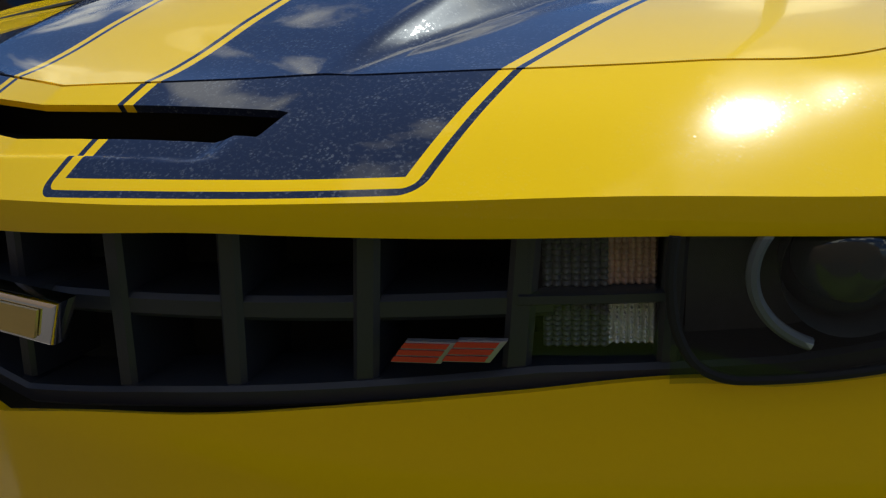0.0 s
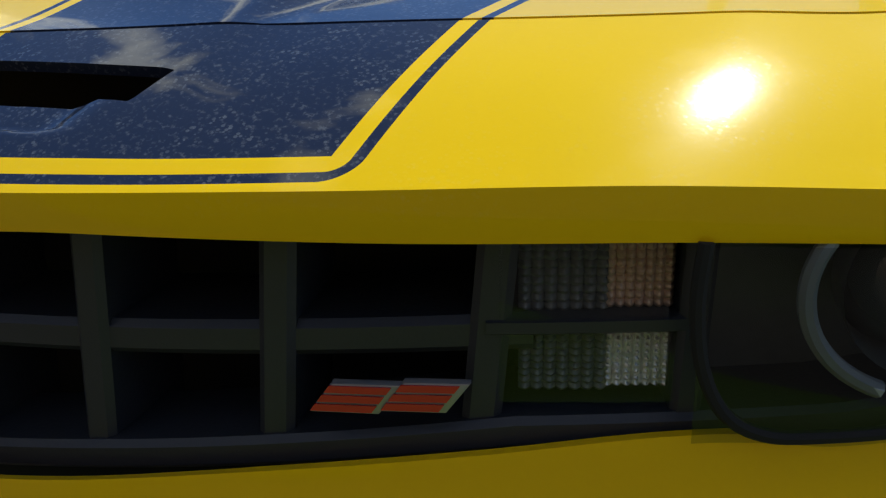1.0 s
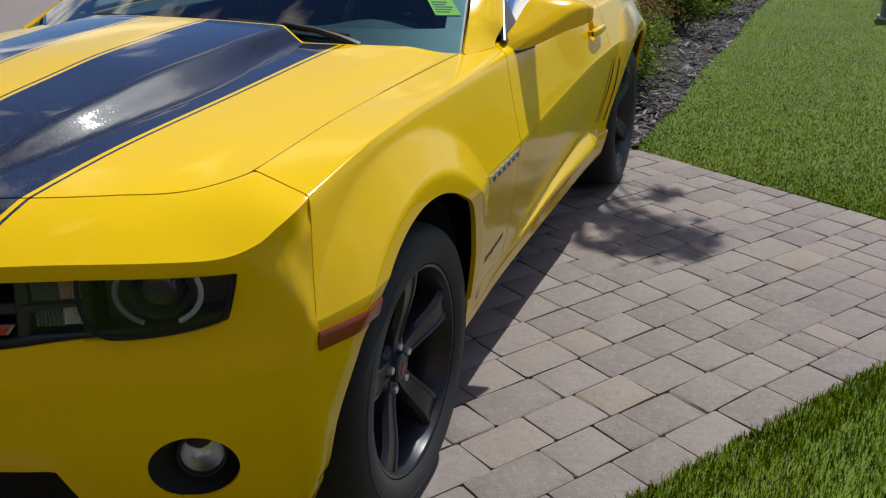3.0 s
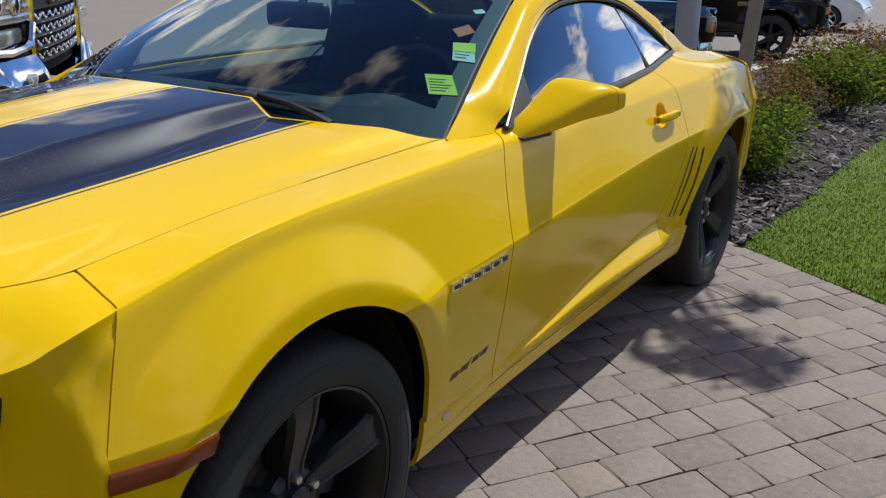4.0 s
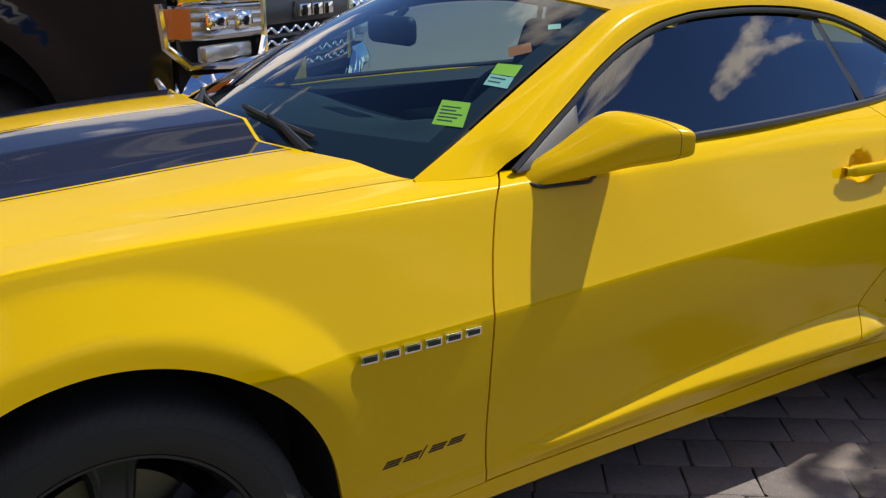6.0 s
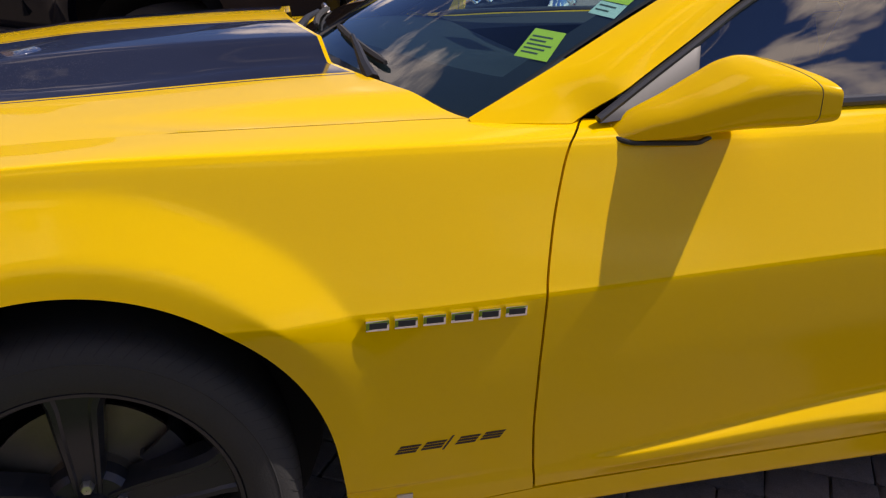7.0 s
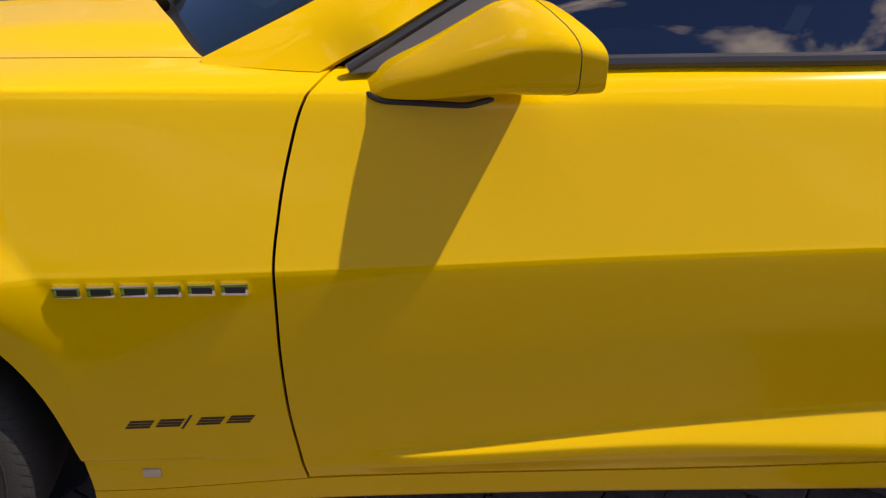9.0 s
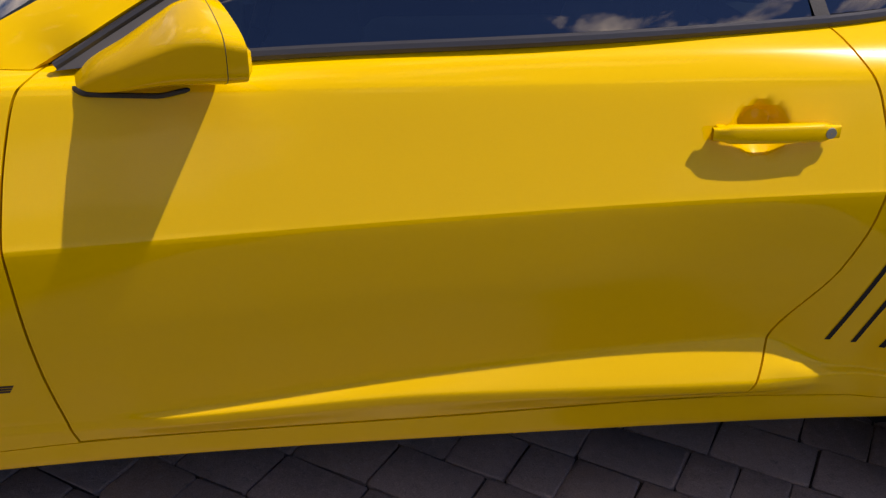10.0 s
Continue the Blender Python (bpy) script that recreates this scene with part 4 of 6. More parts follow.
def on_nose(a, b, h, inset=0.0):
    """A place at (a, b) on the nose's plan line, h in front of it."""
    n = Vector((0.875 * a, -1.0, 0)).normalized()
    return Vector((a, nose_y(a, inset), b)) + n * h


def nose_bar(x0, z0, x1, z1, width, inset, depth, name, material, parent, label=""):
    """A bar along the nose from (x0, z0) to (x1, z1), with rounded front corners."""
    n = 14
    flat = abs(x1 - x0) > abs(z1 - z0)
    ring = [(-0.5, -depth), (-0.5, -0.004), (-0.30, 0.0), (0.30, 0.0), (0.5, -0.004), (0.5, -depth)]

    def f(s, k):
        o, h = ring[int(k)]
        a, b = lerp(x0, x1, s), lerp(z0, z1, s)
        if flat:
            return tuple(on_nose(a, b + o * width, h, inset))
        return tuple(on_nose(a + o * width, b, h, inset))
    q = patch(f, steps(0, 1, n), [0, 1, 2, 3, 4, 5])
    return part(name, outward(q, (0, 0.5, 0.75)), material, parent, label)


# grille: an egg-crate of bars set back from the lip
# backing sheet is near-black: the shade of the depth is in its colour
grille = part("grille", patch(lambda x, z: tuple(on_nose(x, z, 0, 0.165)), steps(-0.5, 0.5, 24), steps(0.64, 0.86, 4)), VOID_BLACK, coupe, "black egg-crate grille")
for sx in (-1, 1):
    for x in (0.128, 0.243, 0.358, 0.473):
        nose_bar(sx * x, GRILLE_LOW(x) - 0.004, sx * (x + 0.012), 0.845, 0.021, 0.036, 0.085, "upright_bar", GRILLE_BLACK, grille)
    nose_bar(sx * 0.010, 0.748, sx * 0.50, 0.777, 0.022, 0.040, 0.085, "cross_bar", GRILLE_BLACK, grille)
    for k in range(5):
        xa, xb = 0.165 * k, min(0.165 * (k + 1), 0.79)
        nose_bar(sx * xa, GRILLE_LOW(xa) + 0.004, sx * xb, GRILLE_LOW(xb) + 0.004, 0.020, 0.030, 0.07, "lower_bar", GRILLE_BLACK, grille)
for xa, xb in ((-0.58, -0.28), (-0.28, 0.0), (0.0, 0.28), (0.28, 0.58)):
    nose_bar(xa, 0.842 if abs(xa) > 0.1 else 0.826, xb, 0.842 if abs(xb) > 0.1 else 0.826, 0.014, 0.034, 0.07, "upper_bar", GRILLE_BLACK, grille)
nose_bar(-0.012, 0.66, 0.012, 0.85, 0.020, 0.040, 0.08, "upright_bar", GRILLE_BLACK, grille)


def slanted(x, z, w, h, lean):
    return [(x, z), (x + w, z), (x + w + lean, z + h), (x + lean, z + h)]


BADGE_EDGE = plain("dull_badge_edge", (0.30, 0.30, 0.32), 0.4, 0.6, 0.1, 40, 200, 0.0)
# red badge: two slanted plain marks with a bright edge
badge = part("front_badge", slab(slanted(0.386, 0.7320, 0.0375, 0.0185, 0.013), lambda a, b, h: on_nose(a, b, h, 0.030), 0.006, 0.001), BADGE_EDGE, coupe, "dull-edged red badge of two slanted marks")
part("badge_plate", slab(slanted(0.4245, 0.7340, 0.0345, 0.0185, 0.013), lambda a, b, h: on_nose(a, b, h, 0.030), 0.006, 0.001), BADGE_EDGE, badge)
for x0, z0, w in ((0.3885, 0.7335, 0.0335), (0.4270, 0.7355, 0.0305)):
    for zz, o in ((0.0, 0.0), (0.0058, 0.0041), (0.0116, 0.0082)):
        part("red_mark", slab(slanted(x0 + o, z0 + zz, w, 0.0042, 0.0029), lambda a, b, h: on_nose(a, b, h, 0.0235), 0.0012), RED, badge)

# centre emblem: a plain gold bar with a bevelled chrome edge
emblem = part("centre_emblem", slab([(-0.118, 0.730), (0.100, 0.730), (0.118, 0.772), (-0.100, 0.772)], lambda a, b, h: on_nose(a, b, h, 0.012), 0.022, 0.006), CHROME, coupe, "gold bar emblem with wide chrome edge")
part("emblem_face", slab([(-0.100, 0.7375), (0.088, 0.7375), (0.098, 0.7645), (-0.090, 0.7645)], lambda a, b, h: on_nose(a, b, h, -0.0095), 0.003), GOLD, emblem)
part("emblem_mount", box(0, -0.80, 0.75, 0.10, 0.09, 0.03, 0.004), GRILLE_BLACK, emblem)

# lamps
def ribbed(x0, z0, x1, z1, sx):
    """A lamp block with fine vertical and cross ribs behind a clear cover."""
    def f(a, b):
        rib = 0.0035 * abs(math.sin(a * 3.14159 * 7)) + 0.002 * abs(math.sin(b * 3.14159 * 9))
        p = on_nose(lerp(x0, x1, a), lerp(z0, z1, b), rib, 0.052)
        return sx * p.x, p.y, p.z
    return outward(patch(f, steps(0, 1, 42), steps(0, 1, 36)), (0, 0.5, 0.75))


LAMP_SILVER = plain("lamp_reflector", (0.72, 0.72, 0.70), 0.22, 0.8, 0.3, 60, 300, 0.3)
LAMP_ORANGE = plain("orange_lamp_reflector", (0.62, 0.46, 0.36), 0.30, 0.6, 0.3, 60, 300, 0.3)
DARK_LENS = plain("dark_lamp_bowl", (0.11, 0.118, 0.115), 0.34, 0.2, 0.3, 30, 200, 0.0)
FROSTED = plain("frosted_ring", (0.24, 0.27, 0.29), 0.35, 0.0, 0.1, 30, 200, 0.0)
for sx in (-1, 1):
    for z0, z1, m_out in ((0.787, 0.832, LAMP_ORANGE), (0.738, 0.776, LAMP_SILVER)):
        lamp = part("indicator_lamp", ribbed(0.488, z0, 0.534, z1, sx), DARK_LENS, coupe, "ribbed clear and amber indicator lamp")
        part("reflector", ribbed(0.532, z0 + 0.002, 0.566, z1, sx), m_out, lamp)
        cover = outward(patch(lambda a, b: (sx * on_nose(a, b, 0, 0.036).x, on_nose(a, b, 0, 0.036).y, b), steps(0.484, 0.572, 6), steps(z0 - 0.002, z1 + 0.004, 3)), (0, 0.5, 0.75))
        part("lens", cover, LAMP_GLASS, lamp)
    nose_bar(sx * 0.478, 0.7815, sx * 0.585, 0.7835, 0.011, 0.034, 0.05, "lamp_divider", GRILLE_BLACK, grille)
    nose_bar(sx * 0.580, 0.730, sx * 0.584, 0.842, 0.016, 0.034, 0.07, "lamp_divider", GRILLE_BLACK, grille)
    # headlamp: bowl, two chrome rings, projector lens, cover
    head = part("headlight", outward(patch(lambda a, b: (sx * on_nose(a, b, 0, 0.095).x, on_nose(a, b, 0, 0.095).y, b), steps(0.575, 0.83, 12), steps(0.70, 0.86, 6)), (0, 0.5, 0.75)), DARK_LENS, coupe, "smoked headlamp with a bright ring and round lens")
    c0 = on_nose(0.697, 0.806, 0.0, 0.018)
    c0 = Vector((sx * c0.x, c0.y, c0.z))
    aim = Vector((sx * 0.42, -0.90, 0.02)).normalized()
    turn_m = Matrix.Translation(c0) @ Vector((1, 0, 0)).rotation_difference(aim).to_matrix().to_4x4()
    part("bowl", moved(hard_lathe([(0.004, 0.052), (0.0, 0.052), (-0.03, 0.046), (-0.045, 0.036)], 40), turn_m), DARK_LENS, head)
    for a0, a1 in ((150, 246), (295, 383)):
        ring_pts = [tuple(turn_m @ Vector((0.008, 0.0725 * math.cos(a), 0.060 * math.sin(a)))) for a in steps(radians(a0), radians(a1), 20)]
        part("halo_ring", tube(ring_pts, 0.0050, 8), FROSTED, head, "pale frosted ring")
    part("projector_lens", moved(lathe([(0.008, 0.001), (0.004, 0.024), (-0.012, 0.040), (-0.03, 0.046)], 32), turn_m), plain("projector_glass", (0.05, 0.055, 0.05), 0.05, 0.2, 0.1, 20, 100, 0.0, 1.0), head)
    cover = patch(lambda a, b: (sx * on_nose(a, b, 0, 0.006).x, on_nose(a, b, 0, 0.006).y, b), steps(0.588, 0.82, 24), steps(0.70, 0.85, 20), (lambda u, v, p: main_opening(p) - 0.001,))
    part("lens", outward(cover, (0, 0.5, 0.75)), SMOKE_GLASS, head)
    rim_pts = [(0.588, 0.838), (0.586, 0.805), (0.590, 0.770), (0.602, 0.742), (0.622, 0.728), (0.650, 0.7255), (0.70, 0.7275), (0.75, 0.735), (0.785, 0.748), (0.797, 0.775), (0.803, 0.815)]
    bez = [on_nose(*spline(rim_pts, t, 0.5), 0, 0.008) for t in steps(0, 1, 60)]
    part("bezel", tube([(sx * p.x, p.y, p.z) for p in bez], 0.0042, 8), VOID_BLACK, head, "black rounded lamp edge")
    # fog lamp in its bowl
    fc = Vector((sx * 0.720, -0.620, 0.446))
    face = Vector((sx * 0.50, -0.86, 0.05)).normalized()
    fm = Matrix.Translation(fc) @ Vector((1, 0, 0)).rotation_difference(face).to_matrix().to_4x4()
    def fog_bowl(r, a):
        x, z = 0.720 + 0.0715 * r * math.cos(a), 0.443 + 0.0745 * r * math.sin(a)
        return sx * x, nose_y(x, 0.004) + INSET(z) + 0.075 * (1 - r ** 4), z
    fog = part("fog_lamp", outward(patch(fog_bowl, (0.02, 0.5, 0.75, 0.9, 1.0), steps(0, 2 * math.pi, 48)), (sx * 0.7, 0.5, 0.5)), VOID_BLACK, coupe, "round clear fog lamp in a black bowl")
    fm2 = fm @ pose(-0.012, 0.012 * sx, 0.012)
    part("reflector", moved(lathe([(-0.012, 0.040), (-0.03, 0.034), (-0.045, 0.018), (-0.048, 0.001)], 28), fm2), LAMP_SILVER, fog)
    part("lamp_ring", moved(hard_lathe([(-0.05, 0.047), (-0.004, 0.047), (-0.002, 0.043), (-0.014, 0.040)], 32), fm2), BLACK_PLASTIC, fog)
    part("lens", moved(lathe([(0.008, 0.001), (0.006, 0.02), (0.0, 0.036), (-0.006, 0.042)], 28), fm2), LAMP_GLASS, fog)


def on_flank(sx, y, z, h):
    e = 0.012
    x = flank_x(y, z)
    dy, dz = (flank_x(y + e, z) - flank_x(y - e, z)) / (2 * e), (flank_x(y, z + e) - flank_x(y, z - e)) / (2 * e)
    n = Vector((1, -dy, -dz)).normalized()
    p = Vector((x, y, z)) + n * h
    return Vector((sx * p.x, p.y, p.z))


for sx in (-1, 1):
    marker = patch(lambda y, b: tuple(on_flank(sx, y, lerp(0.652, 0.689, b), 0.003 + 0.003 * min(1, 6 * min(b, 1 - b) + 0.2))), steps(-0.475, -0.288, 16), steps(0, 1, 6),
                   (lambda u, v, p: u + 0.480 - 0.010 * v, lambda u, v, p: -0.288 + 0.012 * (v - 1) - u))
    part("side_marker", sheet(outward(marker, (0, 0, 0.5)), 0.008), AMBER, coupe, "dark amber side marker lamp")
    # chrome name plate: six separate plain blocks with a slot
    for k in range(6):
        y0, z0 = 0.462 + 0.0478 * k, 0.7035 + 0.0008 * k
        w = 0.039
        lift = lambda a, b, h: on_flank(sx, a, b, h)
        plate = part("name_plate", slab([(y0, z0), (y0 + w, z0), (y0 + w, z0 + 0.019), (y0, z0 + 0.019)], lift, 0.0065, 0.0012), CHROME, coupe, "small chrome block of the side name plate")
        part("slot", slab([(y0 + 0.006, z0 + 0.0045), (y0 + w - 0.004, z0 + 0.0045), (y0 + w - 0.004, z0 + 0.0150), (y0 + 0.006, z0 + 0.0150)], lambda a, b, h: on_flank(sx, a, b, h + 0.0062), 0.0008), GRILLE_BLACK, plate)
    # dark decal: four slanted marks and a stroke
    for k, (y0, w) in enumerate(((0.520, 0.042), (0.568, 0.042), (0.632, 0.042), (0.680, 0.042))):
        z0 = 0.4395 + 0.0018 * k
        for zz, o in ((0.0, 0.0), (0.0062, 0.004), (0.0124, 0.008)):
            q = slanted(y0 + o, z0 + zz, w - 0.004, 0.0044, 0.003)
            part("decal_mark", slab(q, lambda a, b, h: on_flank(sx, a, b, h), 0.0008), DECAL, coupe)
    part("decal_stroke", slab(slanted(0.608, 0.436, 0.004, 0.030, 0.018), lambda a, b, h: on_flank(sx, a, b, h), 0.0008), DECAL, coupe)
    part("wing_plaque", slab([(0.530, 0.319), (0.560, 0.319), (0.560, 0.338), (0.530, 0.338)], lambda a, b, h: on_flank(sx, a, b, h), 0.003, 0.001), plain("brushed_plaque", (0.55, 0.54, 0.52), 0.3, 0.8, 0.1, 60, 300, 0.0), coupe, "small silver plaque")
    # three slits in front of the rear wheel, their shade laid on as black strips
    for k in range(3):
        a0, a1 = 2.342 + 0.050 * k, 2.243 + 0.054 * k
        slit = patch(lambda t, b: tuple(on_flank(sx, lerp(a0, a1, t) + b, lerp(0.742, 0.466, t) - 0.008 * k, 0.0012)), steps(0, 1, 16), (-0.0055, 0, 0.0055))
        part("vent_slit", outward(slit, (0, 2.3, 0.6)), VOID_BLACK, coupe)
    # handle: a rounded bar over its cup
    def bar(s, a):
        y = lerp(1.938, 2.158, s)
        e = min(1.0, 7 * s, 7 * (1 - s)) ** 0.5 if 0 < s < 1 else 0.02
        bow = 0.019 + 0.004 * math.sin(math.pi * s)
        c, d = math.cos(a), math.sin(a)
        c, d = math.copysign(abs(c) ** 0.42, c), math.copysign(abs(d) ** 0.42, d)
        x0 = lerp(flank_x(1.938, 0.90), flank_x(2.158, 0.902), s)
        return sx * (x0 + bow + 0.011 * c * max(e, 0.5)), y, 0.902 + 0.001 * s + 0.0155 * d * max(e, 0.72)
    handle = part("door_handle", outward(patch(bar, steps(0, 1, 36), steps(0, 2 * math.pi, 20)), (sx * 0.93, 2.05, 0.902)), PAINT, coupe, "yellow bar door handle with lock")
    for yy in (1.958, 2.140):
        part("mount", box(sx * (flank_x(yy, 0.902) + 0.006), yy, 0.902, 0.024, 0.018, 0.020, 0.005), PAINT, handle)
    part("lock", moved(hard_lathe([(0.0, 0.0095), (0.004, 0.009), (0.004, 0.001)], 20), Matrix.Translation((sx * (flank_x(2.138, 0.902) + 0.0285), 2.138, 0.9035)) @ (pose(0, 0, 0, 0, 0, 180) if sx < 0 else Matrix())), BADGE_EDGE, handle)
    # door mirror: a wedge that swells from its foot to a square end
    XI, XO = Line((0.90, 0.836), (1.0, 0.852), (1.1, 0.864), (1.2, 0.875)), Line((0.90, 0.866), (0.95, 0.906), (1.0, 0.948), (1.1, 1.018), (1.17, 1.054), (1.2, 1.062), (1.215, 1.062))
    ZL, ZT = Line((0.90, 0.986), (1.0, 0.987), (1.1, 0.990), (1.2, 1.004)), Line((0.90, 1.002), (0.95, 1.038), (1.0, 1.066), (1.06, 1.101), (1.11, 1.126), (1.15, 1.134), (1.215, 1.127))

    def housing(s, a):
        y = lerp(0.904, 1.190, s)
        c, d = math.cos(a), math.sin(a)
        c, d = math.copysign(abs(c) ** 0.34, c), math.copysign(abs(d) ** 0.34, d)
        xi, xo = XI(y), XO(y)
        fx = 0.5 + 0.5 * c
        zl = ZL(y) + 0.045 * fx * smooth((y - 0.92) / 0.2)
        zt = ZT(y) - 0.026 * fx ** 2
        yy = y + 0.015 * fx * s - 0.05 * (1 - fx) * s * s
        return sx * lerp(xi, xo, fx), yy, lerp(zl, zt, 0.5 + 0.5 * d)
    shell = patch(housing, steps(0, 1, 40), steps(0, 2 * math.pi, 64))
    mirror = part("door_mirror", sheet(outward(shell, (sx * 0.95, 1.1, 1.06)), 0.012), PAINT, coupe, "yellow wedge-shaped door mirror", 40)
    def plate(r, a):
        p = Vector(housing(0.95, a))
        x, z = lerp(0.972, abs(p.x), 0.955 * r), lerp(1.070, p.z, 0.945 * r)
        return sx * x, 1.168 + 0.29 * (x - 0.972) - 0.02 * (z - 1.07), z
    part("mirror_glass", outward(patch(plate, (0.0, 0.5, 1.0), steps(0, 2 * math.pi, 64)), (sx * 0.95, 1.0, 1.06)), MIRROR, mirror, "silvered mirror glass")
    ring_s = [Vector(housing(0.90, a)) for a in steps(0, 2 * math.pi, 64)]
    part("cap_seam", tube([tuple(p) for p in ring_s], 0.0007, 5), TRIM, mirror)
    foot = [(sx * (XI(y) + 0.016 + 0.034 * smooth((y - 0.886) / 0.05) * smooth((1.094 - y) / 0.05)), y, 0.9845 + 0.006 * (1 - smooth((y - 0.90) / 0.04))) for y in steps(0.910, 1.090, 24)]
    part("gasket", tube(foot, 0.0046, 8), BLACK_PLASTIC, mirror)

# cowl, wipers
cowl = patch(lambda x, w: (x, lerp(hood_rear(x) - 0.04, 0.53 + 0.20 * (x / 0.795) ** 2, w), lerp(hood_z(x, hood_rear(x) - 0.03) - 0.045 - 0.02 * smooth((0.36 - abs(x)) / 0.1), 1.055 - 0.036 * (x / 0.795) ** 2, w)), steps(-0.78, 0.78, 40), steps(0, 1, 6))
part("cowl_panel", outward(cowl, (0, 0.6, 0)), BLACK_PLASTIC, coupe, "black plastic cowl below the windscreen")
for shift in (0.0, -0.66):
    arm = [screen(u + shift, v, o) for u, v, o in ((0.66, -0.025, 0.010), (0.60, -0.005, 0.022), (0.50, 0.030, 0.026), (0.36, 0.068, 0.020))]
    wiper = part("wiper", tube(arm, [0.016, 0.012, 0.009, 0.006], 8), BLACK_PLASTIC, coupe, "black windscreen wiper")
    bl = [screen(lerp(0.13, 0.61, s) + shift, lerp(0.088, 0.044, s), 0.010) for s in steps(0, 1, 12)]
    part("blade", tube(bl, [0.004] + [0.008] * 11 + [0.005], 6), RUBBER, wiper)

# papers inside the windscreen, with unreadable lines as bars
def on_screen(u, v, h):
    return Vector(screen(u, v, -0.0015 - 0.0004 + h))


NOTE_YELLOW = plain("yellow_paper", (0.62, 0.74, 0.04), 0.7, 0, 0.05, 30, 200, 0.0)
NOTE_WHITE = plain("pale_green_paper", (0.62, 0.74, 0.60), 0.7, 0, 0.05, 30, 200, 0.0)
NOTE_ORANGE = plain("orange_paper", (0.62, 0.15, 0.03), 0.7, 0, 0.05, 30, 200, 0.0)
INK = plain("grey_ink", (0.08, 0.10, 0.06), 0.7, 0, 0.1, 30, 200, 0.0)


def note(c, ax, bx, material, label, lines):
    """A paper slip at c on the glass; ax and bx are its edges."""
    at = lambda a, b: (c[0] + ax[0] * a + bx[0] * b, c[1] + ax[1] * a + bx[1] * b)
    slip = part("window_slip", slab([at(0, 0), at(1, 0), at(1, 1), at(0, 1)], lambda a, b, h: on_screen(a, b, h), 0.0006), material, coupe, label)
    for k in range(lines):
        b0 = 0.16 + 0.70 * k / lines
        part("print_line", slab([at(0.10, b0), at(0.62 + 0.25 * ((k * 7) % 3) / 2, b0), at(0.62 + 0.25 * ((k * 7) % 3) / 2, b0 + 0.05), at(0.10, b0 + 0.05)], lambda a, b, h: on_screen(a, b, h + 0.0007), 0.0003), INK, slip)
    return slip


note((0.882, 0.230), (0.092, 0.014), (-0.050, 0.113), NOTE_YELLOW, "bright yellow paper slip", 5)
half_note = note((0.897, 0.453), (0.081, 0.005), (-0.033, 0.115), NOTE_WHITE, "pale green and yellow paper slip", 4)
part("upper_half", slab([(0.881, 0.512), (0.963, 0.520), (0.947, 0.585), (0.864, 0.568)], lambda a, b, h: on_screen(a, b, h + 0.001), 0.0005), NOTE_YELLOW, half_note)
note((0.829, 0.662), (0.043, -0.049), (0.050, 0.053), NOTE_ORANGE, "small orange paper slip", 0)
note((0.858, 0.832), (0.022, -0.027), (0.037, 0.022), NOTE_WHITE, "tiny white paper slip", 0)

# cabin: dashboard, wheel, seats, mirror
dash = patch(lambda x, w: (x, lerp(0.60 + 0.12 * (x / 0.8) ** 2, 1.10, w), lerp(1.010, 1.005, w) + 0.025 * math.sin(math.pi * w) + 0.03 * smooth(1 - abs(x - 0.36) / 0.2) * smooth((w - 0.4) / 0.4) - 0.14 * smooth((w - 0.86) / 0.14)), steps(-0.71, 0.71, 40), steps(0, 1, 20))
part("dashboard", outward(dash, (0, 0.9, 0.2)), DASH, coupe, "dark padded dashboard")
for k in range(14):
    part("vent_rib", box(0.12 + 0.021 * k, 0.665 + 0.002 * k, 1.028, 0.006, 0.03, 0.006), BLACK_PLASTIC, coupe)
wheel_pts = [(0.36 + 0.18 * math.cos(a), 1.17 + 0.06 * math.sin(a), 1.0 + 0.17 * math.sin(a)) for a in steps(0, 2 * math.pi, 32)]
steer = part("steering_wheel", tube(wheel_pts, 0.016, 10), DASH, coupe)
part("hub", box(0.36, 1.155, 0.985, 0.20, 0.05, 0.09, 0.02), DASH, steer)
part("cabin_floor", box(0, 1.9, 0.80, 1.56, 1.7, 0.06, 0.01), VOID_BLACK, coupe)
for sx in (-1, 1):
    card = patch(lambda y, z: (sx * (lerp(0.80, 0.74, smooth((1.03 - z) / 0.15)) - 0.03 * smooth((y - 1.8) / 0.5)), y, z), steps(0.98, 2.5, 12), steps(0.80, 1.02, 6))
    part("door_card", outward(card, (sx * 1.2, 1.5, 0.9)), DASH, coupe)
    cushion = box(sx * 0.37, 1.62, 0.86, 0.50, 0.50, 0.14, 0.05, 3)
    seat = part("front_seat", cushion, FABRIC, coupe, "dark grey bucket seat")
    part("backrest", box(0, 0, 0.27, 0.48, 0.13, 0.52, 0.05, 3, pose(sx * 0.37, 1.84, 0.74, -20)), FABRIC, seat)
    part("headrest", box(0, 0, 0.60, 0.26, 0.10, 0.15, 0.045, 3, pose(sx * 0.37, 1.86, 0.70, -16)), FABRIC, seat)
    part("rear_seat", box(0, 0, 0.15, 0.52, 0.12, 0.40, 0.05, 3, pose(sx * 0.32, 2.42, 0.86, -22)), FABRIC, coupe)
mirror_in = part("rear_view_mirror", box(0.0, 1.05, 1.262, 0.25, 0.045, 0.082, 0.022, 3, pose(0, 0, 0)), BLACK_PLASTIC, coupe)
part("stalk", tube([(0, 1.05, 1.28), (0, 1.10, 1.325)], 0.012, 8), BLACK_PLASTIC, mirror_in)
part("parcel_shelf", box(0, 2.72, 1.02, 1.16, 0.36, 0.03, 0.01), DASH, coupe)

